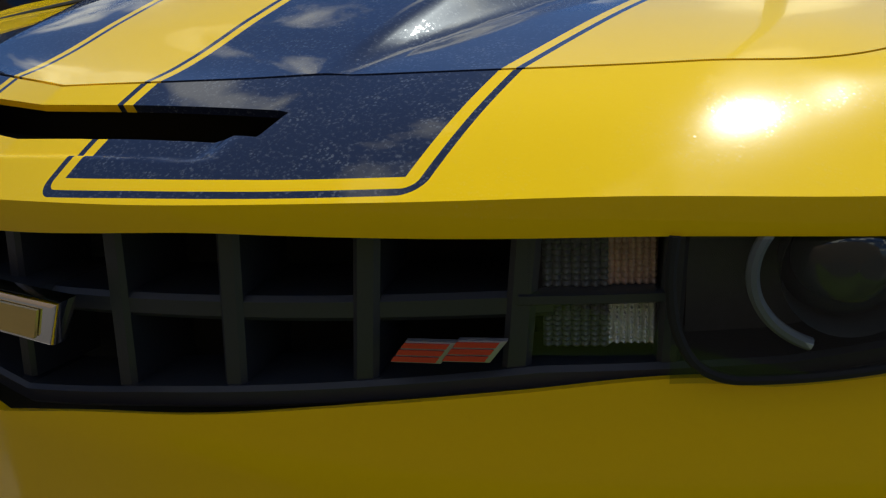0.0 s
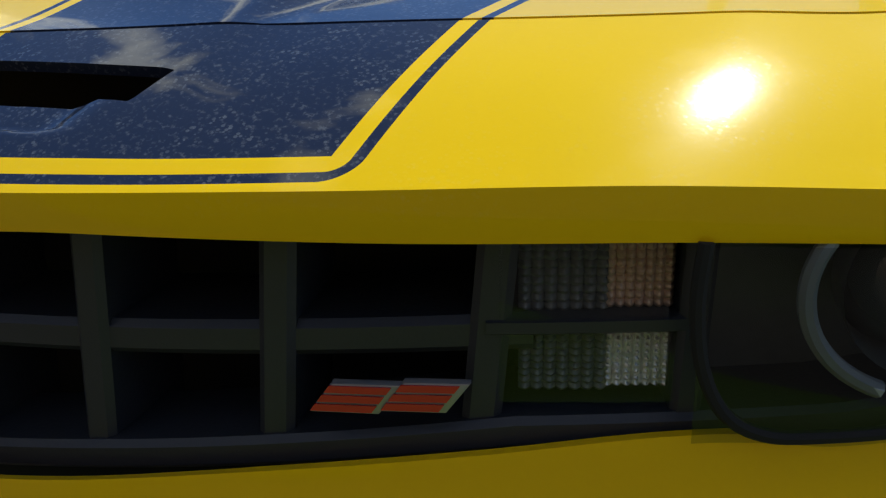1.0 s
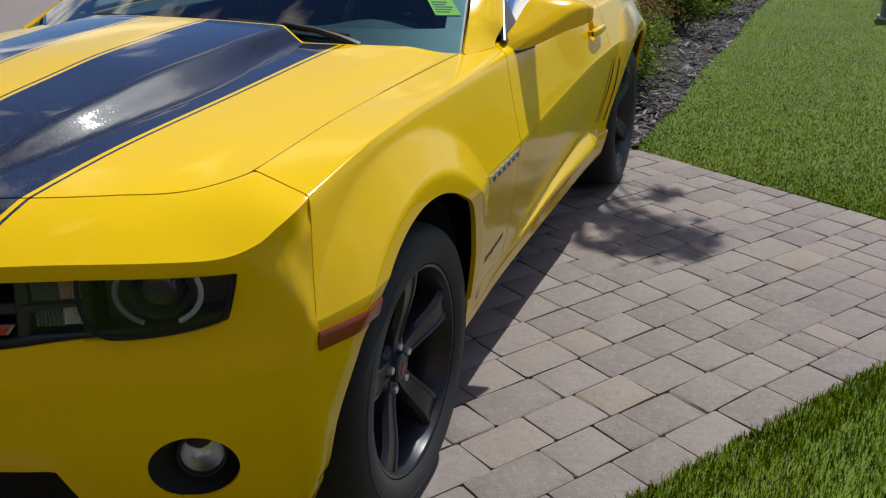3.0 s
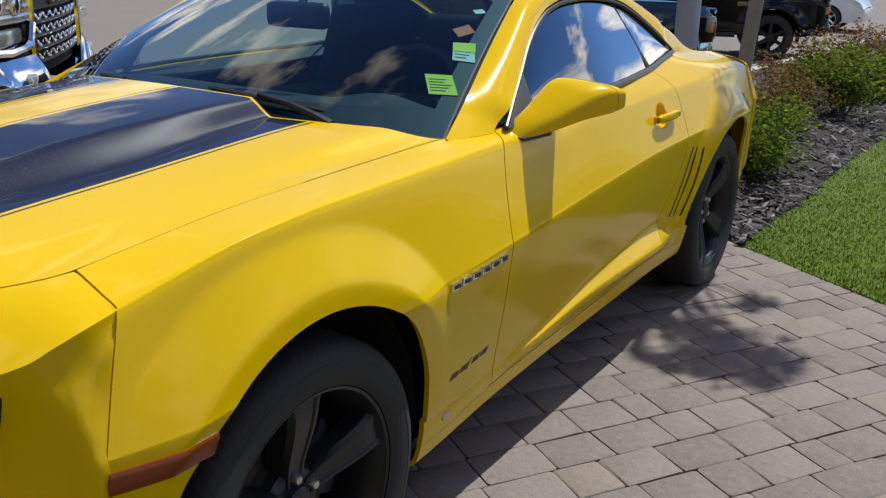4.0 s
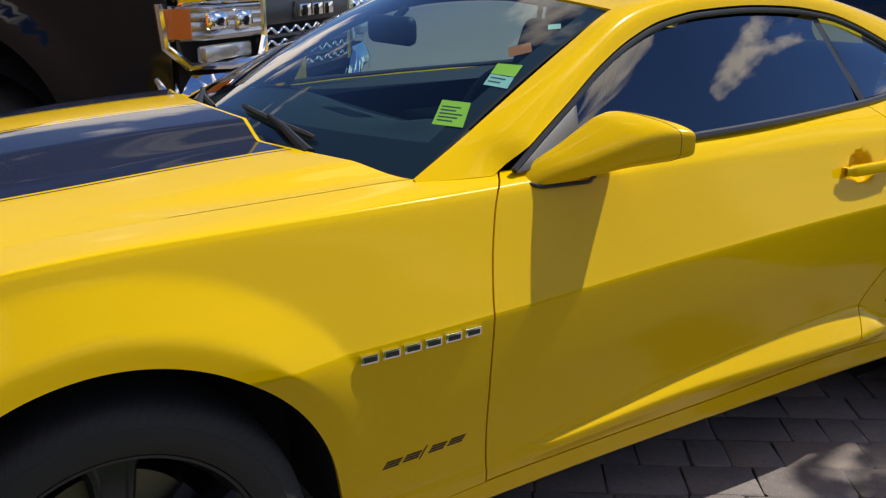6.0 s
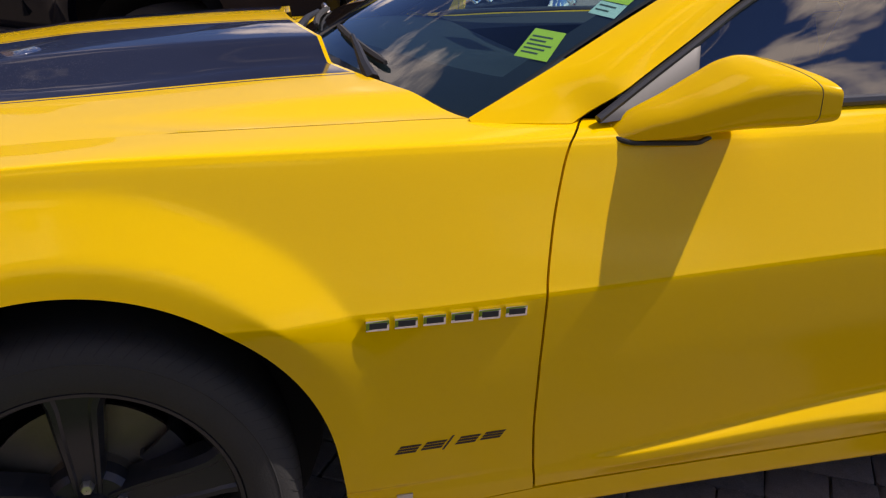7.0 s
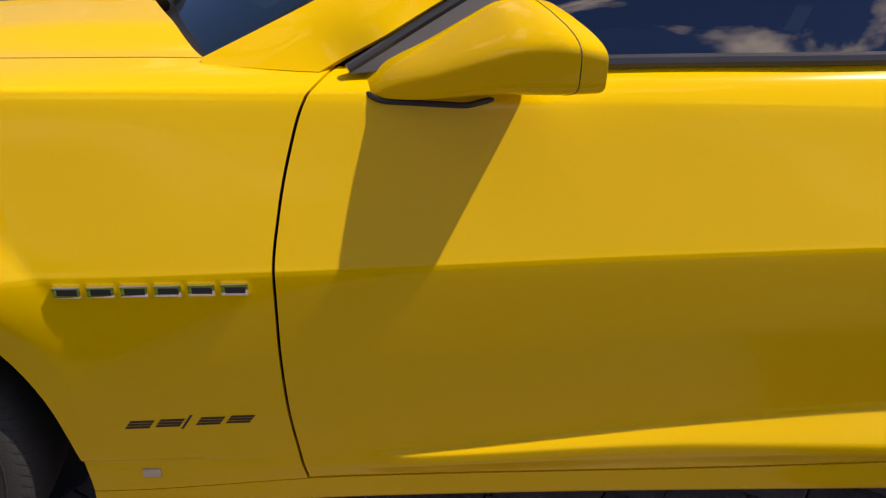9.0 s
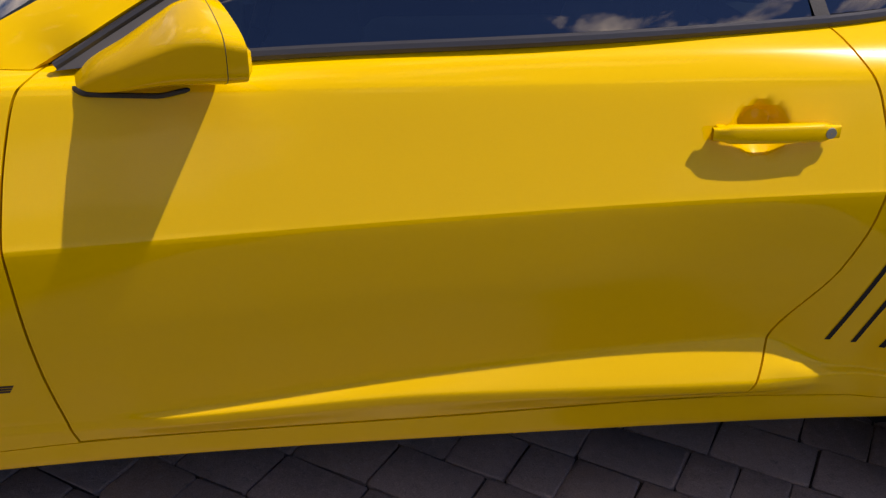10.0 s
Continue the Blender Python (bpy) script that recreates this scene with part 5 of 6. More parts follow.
# wheels
def make_wheel():
    """One road wheel at the origin, its face towards +x."""
    wheel = part("wheel", sheet(hard_lathe([(-0.11, 0.262), (-0.10, 0.250), (0.0, 0.225), (0.07, 0.236), (0.096, 0.249), (0.110, 0.254), (0.113, 0.261), (0.106, 0.266)], 72)), RIM, coupe, "dark gunmetal five-spoke wheel")
    tread = [(-0.112, 0.262), (-0.124, 0.285), (-0.126, 0.320), (-0.116, 0.345), (-0.095, 0.357), (-0.05, 0.3615), (0.05, 0.3615), (0.095, 0.357), (0.116, 0.345), (0.126, 0.320), (0.124, 0.285), (0.114, 0.264)]

    def tyre(u, v):
        a, r = spline(tread, v, 0.45)
        return a, r * math.cos(u), r * math.sin(u)
    ty = part("tyre", outward(patch(tyre, steps(0, 2 * math.pi, 96), steps(0, 1, 33)), (0, 0, 0)), RUBBER, wheel, "low-profile black tyre")
    # sipes are strips on the surface; groove shade is put into their darker rubber
    sipes = []
    for k in range(96):
        edge = [(0.1225, 0.331), (0.1165, 0.3452), (0.107, 0.3525), (0.084, 0.3588)]
        sv = [(a + 0.0006, (-0.0012 if q else 0.0012) + 0.010 * i, rr + 0.0006) for i, (a, rr) in enumerate(edge) for q in (0, 1)]
        sipes.append(moved((sv, [[0, 1, 3, 2], [2, 3, 5, 4], [4, 5, 7, 6]]), Matrix.Rotation(2 * math.pi * k / 96, 4, "X")))
    part("tread", joined(*sipes), TREAD_DARK, wheel)
    part("sidewall_line", hard_lathe([(0.1262, 0.322), (0.1272, 0.320), (0.1262, 0.318)], 72), RUBBER, wheel)
    part("bead_ring", hard_lathe([(0.1185, 0.288), (0.1205, 0.284), (0.1195, 0.279)], 72), RUBBER, wheel)

    def spoke(s, k):
        """A broad plank that widens to the rim, with chamfered edges and a shallow middle."""
        r = lerp(0.040, 0.252, s)
        hw = 0.027 + 0.020 * s + 0.008 * smooth((s - 0.85) / 0.15)
        x = lerp(0.060, 0.099, smooth(s * 1.1))
        ring = ((-1.0, -0.060), (-1.0, -0.015), (-0.80, 0.0), (-0.60, 0.0), (-0.48, -0.004), (0.48, -0.004), (0.60, 0.0), (0.80, 0.0), (1.0, -0.015), (1.0, -0.060))
        o, h = ring[int(k)]
        return x + h, o * hw, r
    sp = outward(patch(spoke, steps(0, 1, 20), list(range(10))), (-0.3, 0, 0.15))
    for k in range(5):
        part("spoke", moved(sp, Matrix.Rotation(radians(72 * k), 4, "X")), RIM, wheel, "", 25)
    part("hub_disc", moved(hard_lathe([(0.02, 0.084), (0.046, 0.080), (0.056, 0.070), (0.056, 0.040), (0.070, 0.036), (0.074, 0.030), (0.074, 0.001)], 40), Matrix()), RIM, wheel)
    for k in range(5):
        a = radians(72 * k + 0)
        m = Matrix.Rotation(a, 4, "X") @ Matrix.Translation((0.056, 0, 0.056))
        part("wheel_nut", moved(hard_lathe([(0.0, 0.0125), (0.012, 0.0115), (0.016, 0.009), (0.017, 0.001)], 6), m), STEEL, wheel)
    part("cap_mark", slab(slanted(-0.020, -0.006, 0.026, 0.012, 0.008), lambda a, b, h: (Matrix.Rotation(radians(52), 4, "X") @ Vector((0.0742 + h, a, b))), 0.001), RED, wheel, "red mark on the hub cap")
    return wheel


NUTS = plain("bright_nut_steel", (0.62, 0.60, 0.55), 0.3, 0.9, 0.1, 60, 300, 0.0)
first = make_wheel()
for ob in first.children:
    if ob.name.startswith("wheel_nut"):
        ob.data.materials[0] = NUTS
first.matrix_basis = pose(0.805, 0, 0.361)
copy_thing(first, pose(0.812, 2.852, 0.361, 20))
copy_thing(first, pose(-0.805, 0, 0.361, 0, 0, 180))
copy_thing(first, pose(-0.812, 2.852, 0.361, 30, 0, 180))
for sx, cy in itertools.product((-1, 1), (0.0, 2.852)):
    m = pose(sx * 0.80, cy, 0.361, 0, 0, 0 if sx > 0 else 180)
    disc = part("brake_disc", moved(hard_lathe([(-0.01, 0.178), (0.0, 0.178), (0.0, 0.085), (0.03, 0.080), (0.035, 0.002)], 48), m), STEEL, coupe)
    cal = patch(lambda a, k: ((-0.035, 0.022, 0.030, 0.022, -0.035)[int(k)], (0.112, 0.114, 0.150, 0.186, 0.190)[int(k)] * math.cos(a), (0.112, 0.114, 0.150, 0.186, 0.190)[int(k)] * math.sin(a)), steps(radians(-25), radians(42), 14), [0, 1, 2, 3, 4])
    part("brake_caliper", sheet(moved(outward(cal, (-0.1, 0.15, 0)), m), 0.01), plain("dark_caliper", (0.03, 0.03, 0.035), 0.45, 0.2, 0.2, 30, 200, 0.1), disc, "dark brake caliper")


# ---- other vehicles on the lot: x ahead, y to the left, origin under the front axle ----
def road_wheel(parent, cx, cy, cz, r, width, rim_mat, sx):
    m = pose(cx, cy, cz, 0, 0, 90 if sx > 0 else -90)
    w = part("wheel", moved(hard_lathe([(-width / 2, r * 0.62), (width * 0.30, r * 0.58), (width * 0.46, r * 0.64), (width * 0.47, r * 0.67)], 36), m), rim_mat, parent)
    ty = [(-width / 2, r * 0.66), (-width * 0.56, r * 0.85), (-width * 0.44, r * 0.97), (0, r), (width * 0.44, r * 0.97), (width * 0.56, r * 0.85), (width / 2, r * 0.66)]
    part("tyre", moved(lathe(ty, 40), m), RUBBER, w)
    for k in range(6):
        sp = merge(box(width * 0.36, 0, r * 0.34, 0.03, r * 0.16, r * 0.58, 0.01, 1, Matrix.Rotation(radians(60 * k), 4, "X")))
        bmesh.ops.transform(sp, matrix=m, verts=sp.verts)
        part("spoke", sp, rim_mat, w)
    part("hub", moved(hard_lathe([(width * 0.3, r * 0.2), (width * 0.46, r * 0.17), (width * 0.46, 0.001)], 24), m), rim_mat, w)
    return w


HALF = Line((-5.0, 0.93), (-4.6, 0.985), (-3.0, 0.99), (0.3, 0.995), (0.65, 0.985), (0.86, 0.955), (0.95, 0.89), (1.0, 0.74))
TRUCK_TOP = Line((-4.85, 1.30), (-2.92, 1.30), (-2.88, 1.27), (-1.0, 1.235), (-0.62, 1.215), (0.2, 1.185), (0.75, 1.13), (0.93, 1.06), (1.0, 1.03))
GLASS_DARK = glass("truck_glass", (0.06, 0.08, 0.08))


CLEAR_LAMP = plain("clear_truck_lamp", (0.46, 0.47, 0.48), 0.18, 0.65, 0.35, 12, 60, 0.2, 0.6)
TRUCK_AMBER = plain("truck_amber", (0.75, 0.20, 0.03), 0.2, 0, 0.1, 30, 200, 0.0)


def pickup(name, label, paint, m, bright, rim_mat, lift=0.0, rear=-4.85, wrap=False):
    """A full-size pickup with crew cab; bright: chrome nose with a barred grille."""
    t = thing(name, label, "pickup truck", "trucks on the lot", m=m)
    r, wz = 0.41, 0.41
    back = -3.57 if rear < -4 else -2.35
    for sy in (-1, 1):
        def side(x, k):
            z = lerp(0.46, TRUCK_TOP(x), k)
            y = HALF(x) - 0.07 * smooth((k - 0.80) / 0.20) ** 2 - 0.05 * smooth((0.25 - k) / 0.25)
            for cx in (0.0, back):
                d = math.hypot(x - cx, z - wz)
                y += 0.045 * smooth((0.66 - d) / 0.12) * smooth((1.16 - z) / 0.12)
            return x, sy * y, z
        arch = lambda u, v, p: min(math.hypot(p[0], p[2] - wz), math.hypot(p[0] - back, p[2] - wz)) - 0.50
        part("body_side", sheet(outward(patch(side, steps(rear, 1.0, 90), steps(0, 1, 26), (arch, lambda u, v, p: 1.0 - 0.085 * (p[1] / 0.93) ** 2 - 0.03 * smooth((abs(p[1]) - 0.75) / 0.2) - p[0])), (-2, 0, 0.8)), 0.04), paint, t)
        for cx in (0.0, back):
            part("wheel_housing", patch(lambda a, v: (cx + 0.50 * math.cos(a), sy * lerp(0.97, 0.55, v), wz + 0.50 * math.sin(a)), steps(-0.2, math.pi + 0.2, 20), (0, 1)), VOID_BLACK, t)
            road_wheel(t, cx, sy * 0.85, wz, r, 0.27, rim_mat, sy)
        glass_f = lambda x, k: (x, sy * lerp(0.925, 0.70, k), lerp(1.26, 1.86, k))
        roof_line = Line((-3.0, 1.70), (-2.85, 1.84), (-1.9, 1.87), (-1.5, 1.82), (-0.72, 1.26))
        cab_clip = lambda u, v, p: roof_line(p[0]) + 0.04 - p[2]
        win = lambda p: min(roof_line(p[0]) - 0.05 - p[2], p[2] - 1.30, p[0] + 2.78, -0.98 - p[0], max(abs(p[0] + 1.93) - 0.05, -1))
        part("cab_side", sheet(outward(patch(glass_f, steps(-3.0, -0.66, 60), steps(-0.05, 1.06, 30), (cab_clip, lambda u, v, p: -win(p))), (-2, 0, 1.4)), 0.02), paint, t)
        part("side_window", outward(patch(lambda x, k: (x, sy * (lerp(0.925, 0.70, k) - 0.012), lerp(1.26, 1.86, k)), steps(-2.85, -0.9, 12), steps(0, 1, 6), (cab_clip,)), (-2, 0, 1.4)), GLASS_DARK, t)
        mir = part("door_mirror", box(-0.98, sy * 1.10, 1.41, 0.12, 0.17, 0.21, 0.05, 3), CHROME if bright else paint, t)
        part("arm", box(-0.95, sy * 1.0, 1.33, 0.08, 0.18, 0.05, 0.01), BLACK_PLASTIC, mir)
        for hx in (-1.72, -2.72):
            part("door_handle", box(hx, sy * 0.992, 1.10, 0.17, 0.03, 0.03, 0.01), CHROME, t)
        for hx, z1 in ((-0.82, 1.22), (-1.93, 1.25), (-2.90, 1.25)):
            part("door_gap", box(hx, sy * 0.955, (0.55 + z1) / 2, 0.008, 0.075, z1 - 0.55), VOID_BLACK, t)
        part("step_bar", outward(tube([(-0.62, sy * 0.97, 0.44), (-2.95, sy * 0.97, 0.44)], 0.045, 10), (-1.8, sy * 0.97, 0.44)), BLACK_PLASTIC, t)
        part("side_plaque", box(-0.52, sy * 0.995, 0.985, 0.22, 0.016, 0.075, 0.006), STEEL, t)
        part("side_plaque", box(-0.24, sy * 1.0, 0.99, 0.16, 0.016, 0.03, 0.004), CHROME, t)
    roof = patch(lambda x, y: (x, y, Line((-3.0, 1.76), (-2.8, 1.90), (-1.9, 1.925), (-1.48, 1.87))(x) - 0.04 * (y / 0.7) ** 2), steps(-3.0, -1.48, 20), steps(-0.72, 0.72, 12))
    part("roof", sheet(outward(roof, (-2, 0, 0)), 0.03), paint, t)
    ws = patch(lambda k, y: (lerp(-0.70, -1.48, k) - 0.06 * (y / 0.75) ** 2, y * lerp(0.92, 0.70, k), lerp(1.22, 1.87, k) - 0.03 * y * y), steps(0, 1, 10), steps(-1, 1, 12))
    part("windscreen", outward(ws, (-2, 0, 1.2)), GLASS_DARK, t)
    rw = patch(lambda k, y: (lerp(-2.92, -3.0, k), y * lerp(0.9, 0.72, k), lerp(1.26, 1.80, k)), steps(0, 1, 6), steps(-1, 1, 8))
    part("rear_window", outward(rw, (-2, 0, 1.2)), GLASS_DARK, t)
    hood_f = patch(lambda x, y: (x, y * (HALF(x) - 0.068), TRUCK_TOP(x) + 0.045 * (1 - abs(y) ** 3) - 0.02 * (smooth((abs(y) - 0.35) / 0.1) - smooth((abs(y) - 0.75) / 0.1))), steps(-0.72, 1.0, 26), steps(-1, 1, 30))
    part("bonnet", sheet(outward(hood_f, (0, 0, 0)), 0.02), paint, t)
    if rear < -4:
        part("bed_cover", box(-3.9, 0, 1.285, 1.92, 1.78, 0.05, 0.015), BLACK_PLASTIC, t)
    part("tailgate", box(rear - 0.01, 0, 0.95, 0.06, 1.82, 0.72, 0.02), paint, t)
    part("chassis", box((rear + 0.8) / 2, 0, 0.62, 0.6 - rear, 1.15, 0.42, 0.03), VOID_BLACK, t)
    nose_mat = CHROME if bright else GRILLE_BLACK
    fx = lambda y: 1.02 - 0.085 * (y / 0.93) ** 2 - 0.03 * smooth((abs(y) - 0.75) / 0.2)
    part("nose_panel", sheet(outward(patch(lambda y, z: (fx(y) - 0.02, y, z), steps(-0.92, 0.92, 30), steps(0.62, 1.10, 6)), (0, 0, 0.9)), 0.05), VOID_BLACK, t)
    frame = lambda y, z, h: Vector((fx(y) + h, y, z))
    grille_ob = part("grille", sheet(outward(patch(lambda y, k: (fx(y) + 0.02 * math.sin(math.pi * k), y, lerp(1.05, 1.115, k)), steps(-0.93, 0.93, 40), steps(0, 1, 6)), (0, 0, 1.0)), 0.03), nose_mat, t, "broad barred grille")
    for z0 in (1.040, 0.995, 0.845, 0.795, 0.745, 0.695):
        pts = [(fx(y) + 0.006, y, z0 + 0.010 * math.sin(y * 58)) for y in steps(-0.455, 0.455, 96)]
        part("grille_bar", tube(pts, 0.0065, 6), nose_mat, grille_ob)
        pts = [(fx(y) - 0.004, y, z0 - 0.022) for y in steps(-0.455, 0.455, 10)]
        part("grille_rib", tube(pts, 0.009, 6), GRILLE_BLACK, grille_ob)
    part("name_bar", sheet(outward(patch(lambda y, k: (fx(y) + 0.004 + 0.01 * math.sin(math.pi * k), y, lerp(0.870, 0.966, k)), steps(-0.455, 0.455, 20), steps(0, 1, 5)), (0, 0, 0.9)), 0.02), GRILLE_BLACK, grille_ob)
    part("name_mount", slab([(-0.21, 0.882), (0.21, 0.882), (0.225, 0.918), (0.21, 0.955), (-0.21, 0.955), (-0.225, 0.918)], lambda a, b, h: frame(a, b, h + 0.012), 0.010, 0.003), GRILLE_BLACK, grille_ob)
    for y0 in (-0.19, -0.06, 0.07):
        part("name_block", slab([(y0, 0.893), (y0 + 0.105, 0.893), (y0 + 0.105, 0.944), (y0, 0.944)], lambda a, b, h: frame(a, b, h + 0.020), 0.016, 0.004), CHROME, grille_ob, "plain bright block on the grille bar")
    for sy in (-1, 1):
        part("grille_edge", tube([(fx(0.47) + 0.010, sy * 0.47, z) for z in (0.66, 0.85, 1.06)], 0.018, 8), nose_mat, grille_ob)
        lamp = part("headlight", sheet(outward(patch(lambda a, b: (fx(lerp(0.49, 0.95, a)) + 0.012 - 0.05 * smooth((a - 0.75) / 0.25) + 0.006 * abs(math.sin(b * 12)), sy * lerp(0.49, 0.95, a), lerp(0.838, 0.962, b)), steps(0, 1, 16), steps(0, 1, 40)), (0, 0, 0.9)), 0.05), CLEAR_LAMP, t, "clear headlamp with amber end")
        part("amber_end", sheet(outward(patch(lambda a, b: (fx(lerp(0.86, 0.955, a)) + 0.022 - 0.05 * smooth((lerp(0.77, 1.0, a) - 0.75) / 0.25), sy * lerp(0.915, 0.957, a), lerp(0.848, 0.952, b)), steps(0, 1, 5), steps(0, 1, 4)), (0, 0, 0.9)), 0.02), TRUCK_AMBER, lamp)
        part("projector", box(fx(0.76) + 0.012, sy * 0.77, 0.905, 0.03, 0.15, 0.068, 0.02), CHROME, lamp)
        part("projector", box(fx(0.62) + 0.012, sy * 0.60, 0.902, 0.03, 0.13, 0.075, 0.02), CHROME, lamp)
        part("lower_lamp", box(fx(0.75) + 0.008, sy * 0.72, 0.792, 0.04, 0.36, 0.058, 0.012), CLEAR_LAMP, lamp)
        part("chrome_rim", tube([tuple(frame(sy * 0.48, 0.83, 0.016)), tuple(frame(sy * 0.52, 0.752, 0.016)), tuple(frame(sy * 0.72, 0.740, 0.014)), tuple(frame(sy * 0.90, 0.752, 0.004)), (fx(0.96) - 0.03, sy * 0.962, 0.82), (fx(0.96) - 0.04, sy * 0.966, 0.97)], 0.018, 8), nose_mat, lamp)
        part("brow", tube([tuple(frame(sy * 0.48, 0.99, 0.010)), tuple(frame(sy * 0.75, 0.99, 0.008)), tuple(frame(sy * 0.93, 0.985, -0.006))], 0.027, 10), nose_mat, lamp)
        if wrap:
            part("side_lamp", sheet(outward(patch(lambda x, b: (x, sy * (HALF(x) + 0.012), lerp(0.83 + 0.12 * (0.95 - x), 1.02, b)), steps(0.66, 0.97, 10), steps(0, 1, 5)), (0, 0, 0.9)), 0.02), CLEAR_LAMP, lamp)
            part("side_lamp_amber", sheet(outward(patch(lambda x, b: (x, sy * (HALF(x) + 0.016), lerp(0.87, 0.93, b)), steps(0.72, 0.82, 4), steps(0, 1, 2)), (0, 0, 0.9)), 0.01), TRUCK_AMBER, lamp)
    bump = patch(lambda y, k: (1.05 - 0.12 * (y / 0.95) ** 2 + 0.05 * math.sin(math.pi * k) - 0.10 * smooth((abs(y) - 0.8) / 0.15), y, lerp(0.48, 0.585 + 0.13 * smooth((abs(y) - 0.40) / 0.08), k)), steps(-0.97, 0.97, 40), steps(0, 1, 12))
    bum = part("bumper", sheet(outward(bump, (0, 0, 0.6)), 0.06), nose_mat if bright else paint, t, "deep front bumper")
    for sy in (-1, 1):
        if wrap:
            part("bumper_end", sheet(outward(patch(lambda x, b: (x, sy * (HALF(x) + 0.020 - 0.02 * b * b), lerp(0.48, 0.74, b)), steps(0.56, 1.0, 12), steps(0, 1, 6)), (0, 0, 0.6)), 0.02), CHROME, bum)
        part("fog_lamp", box(1.02, sy * 0.62, 0.62, 0.05, 0.14, 0.08, 0.02), LAMP_SILVER, bum)
    for ob in t.children:
        if not ob.name.startswith("wheel"):
            ob.location.z += lift
    return t


pickup("pickup_truck", "dark navy pickup with chrome grille and clear headlamps", TRUCK_NAVY, pose(-3.05, 0.890, -0.05, 0, 0, 43.7) @ Matrix.Scale(1.19, 4), True, CHROME, 0.163)
pickup("four_wheel_drive", "glossy black four-wheel drive with chrome-tipped nose beside the kerb", TRUCK_BLACK, pose(-2.30, 9.17, -0.20, 0, 0, 72) @ Matrix.Scale(1.03, 4), True, CHROME, 0.0, -3.05, True)
pickup("pickup_truck", "black pickup with black wheels beside the kerb", TRUCK_BLACK, pose(-2.15, 16.9, -0.215, 0, 0, 20), False, RIM)


def small_car(name, label, paint, m, tall=0.0):
    """A car far across the lot."""
    t = thing(name, label, "car", "cars across the lot", m=m)
    top_l = Line((-3.6, 0.80), (-3.3, 0.98), (-2.9, 1.02), (-0.6, 0.96), (0.3, 0.86), (0.75, 0.70), (0.85, 0.55))
    roof_l = Line((-3.3, 1.00), (-2.6, 1.36 + tall), (-1.4, 1.42 + tall), (-0.6, 0.97))
    for sy in (-1, 1):
        part("body_side", sheet(outward(patch(lambda x, k: (x, sy * (0.90 - 0.12 * smooth((x - 0.3) / 0.5) - 0.1 * smooth((-3.2 - x) / 0.4) - 0.05 * k * k), lerp(0.25, top_l(x) + 0.3 * tall, k)), steps(-3.6, 0.85, 50), steps(0, 1, 10),
             (lambda u, v, p: min(math.hypot(p[0], p[2] - 0.33), math.hypot(p[0] + 2.7, p[2] - 0.33)) - 0.37,)), (-1.4, 0, 0.5)), 0.04), paint, t)
        part("side_window", outward(patch(lambda x, k: (x, sy * lerp(0.83, 0.62, k), lerp(top_l(x) + 0.3 * tall, roof_l(x), k)), steps(-3.2, -0.65, 30), steps(0, 0.92, 5)), (-1.4, 0, 1)), GLASS_DARK, t)
        for cx in (0.0, -2.7):
            road_wheel(t, cx, sy * 0.78, 0.33, 0.33, 0.21, CHROME, sy)
    part("roof", sheet(outward(patch(lambda x, y: (x, y * 0.64, roof_l(x) + 0.02 - 0.03 * y * y), steps(-3.25, -0.62, 24), steps(-1, 1, 8)), (-1.5, 0, 0)), 0.02), paint, t)
    part("bonnet", outward(patch(lambda x, y: (x, y * 0.84, top_l(x) + 0.3 * tall + 0.03 * (1 - y * y)), steps(-0.7, 0.85, 14), steps(-1, 1, 8)), (0, 0, 0)), paint, t)
    part("boot_lid", outward(patch(lambda x, y: (x, y * 0.82, top_l(x) + 0.3 * tall + 0.01), steps(-3.6, -3.1, 6), steps(-1, 1, 6)), (-3, 0, 0)), paint, t)
    part("front_bumper", box(0.82, 0, 0.45, 0.12, 1.5, 0.36, 0.06), paint, t)
    part("rear_bumper", box(-3.6, 0, 0.5, 0.12, 1.6, 0.5, 0.06), paint, t)
    part("chassis", box(-1.4, 0, 0.45, 3.9, 1.3, 0.4, 0.05), VOID_BLACK, t)
    return t


small_car("parked_car", "small red car far across the lot", RED_PAINT, pose(-35.0, 22.2, lot_z(-35.0, 22), 0, 0, 60))
small_car("parked_car", "dark off-road car far across the lot", TRUCK_BLACK, pose(-32.3, 23.2, lot_z(-32.3, 22), 0, 0, 220), 0.35)
small_car("parked_car", "white car parked beyond the black trucks", WHITE_PAINT, pose(-2.4, 25.8, -0.215, 0, 0, 0), 0.2)

small_car("parked_car", "blue car in the row across the lot", BLUE_PAINT, pose(-27.6, 26.2, lot_z(-28, 26), 0, 0, 43), 0.1)
small_car("parked_car", "red car in the row across the lot", RED_PAINT, pose(-23.6, 29.8, lot_z(-24, 29), 0, 0, 43), 0.1)
small_car("parked_car", "pale car in the row across the lot", WHITE_PAINT, pose(-20.0, 33.0, lot_z(-20, 33), 0, 0, 43), 0.1)

# lamp pole in the bed
pole = thing("light_pole", "square grey painted steel light pole in the planting bed", "pole")
part("shaft", box(-0.90, 8.05, 3.0, 0.20, 0.20, 6.0, 0.02, 2), GALV, pole)
part("base_plate", box(-0.90, 8.05, 0.03, 0.42, 0.42, 0.05, 0.01), GALV, pole)

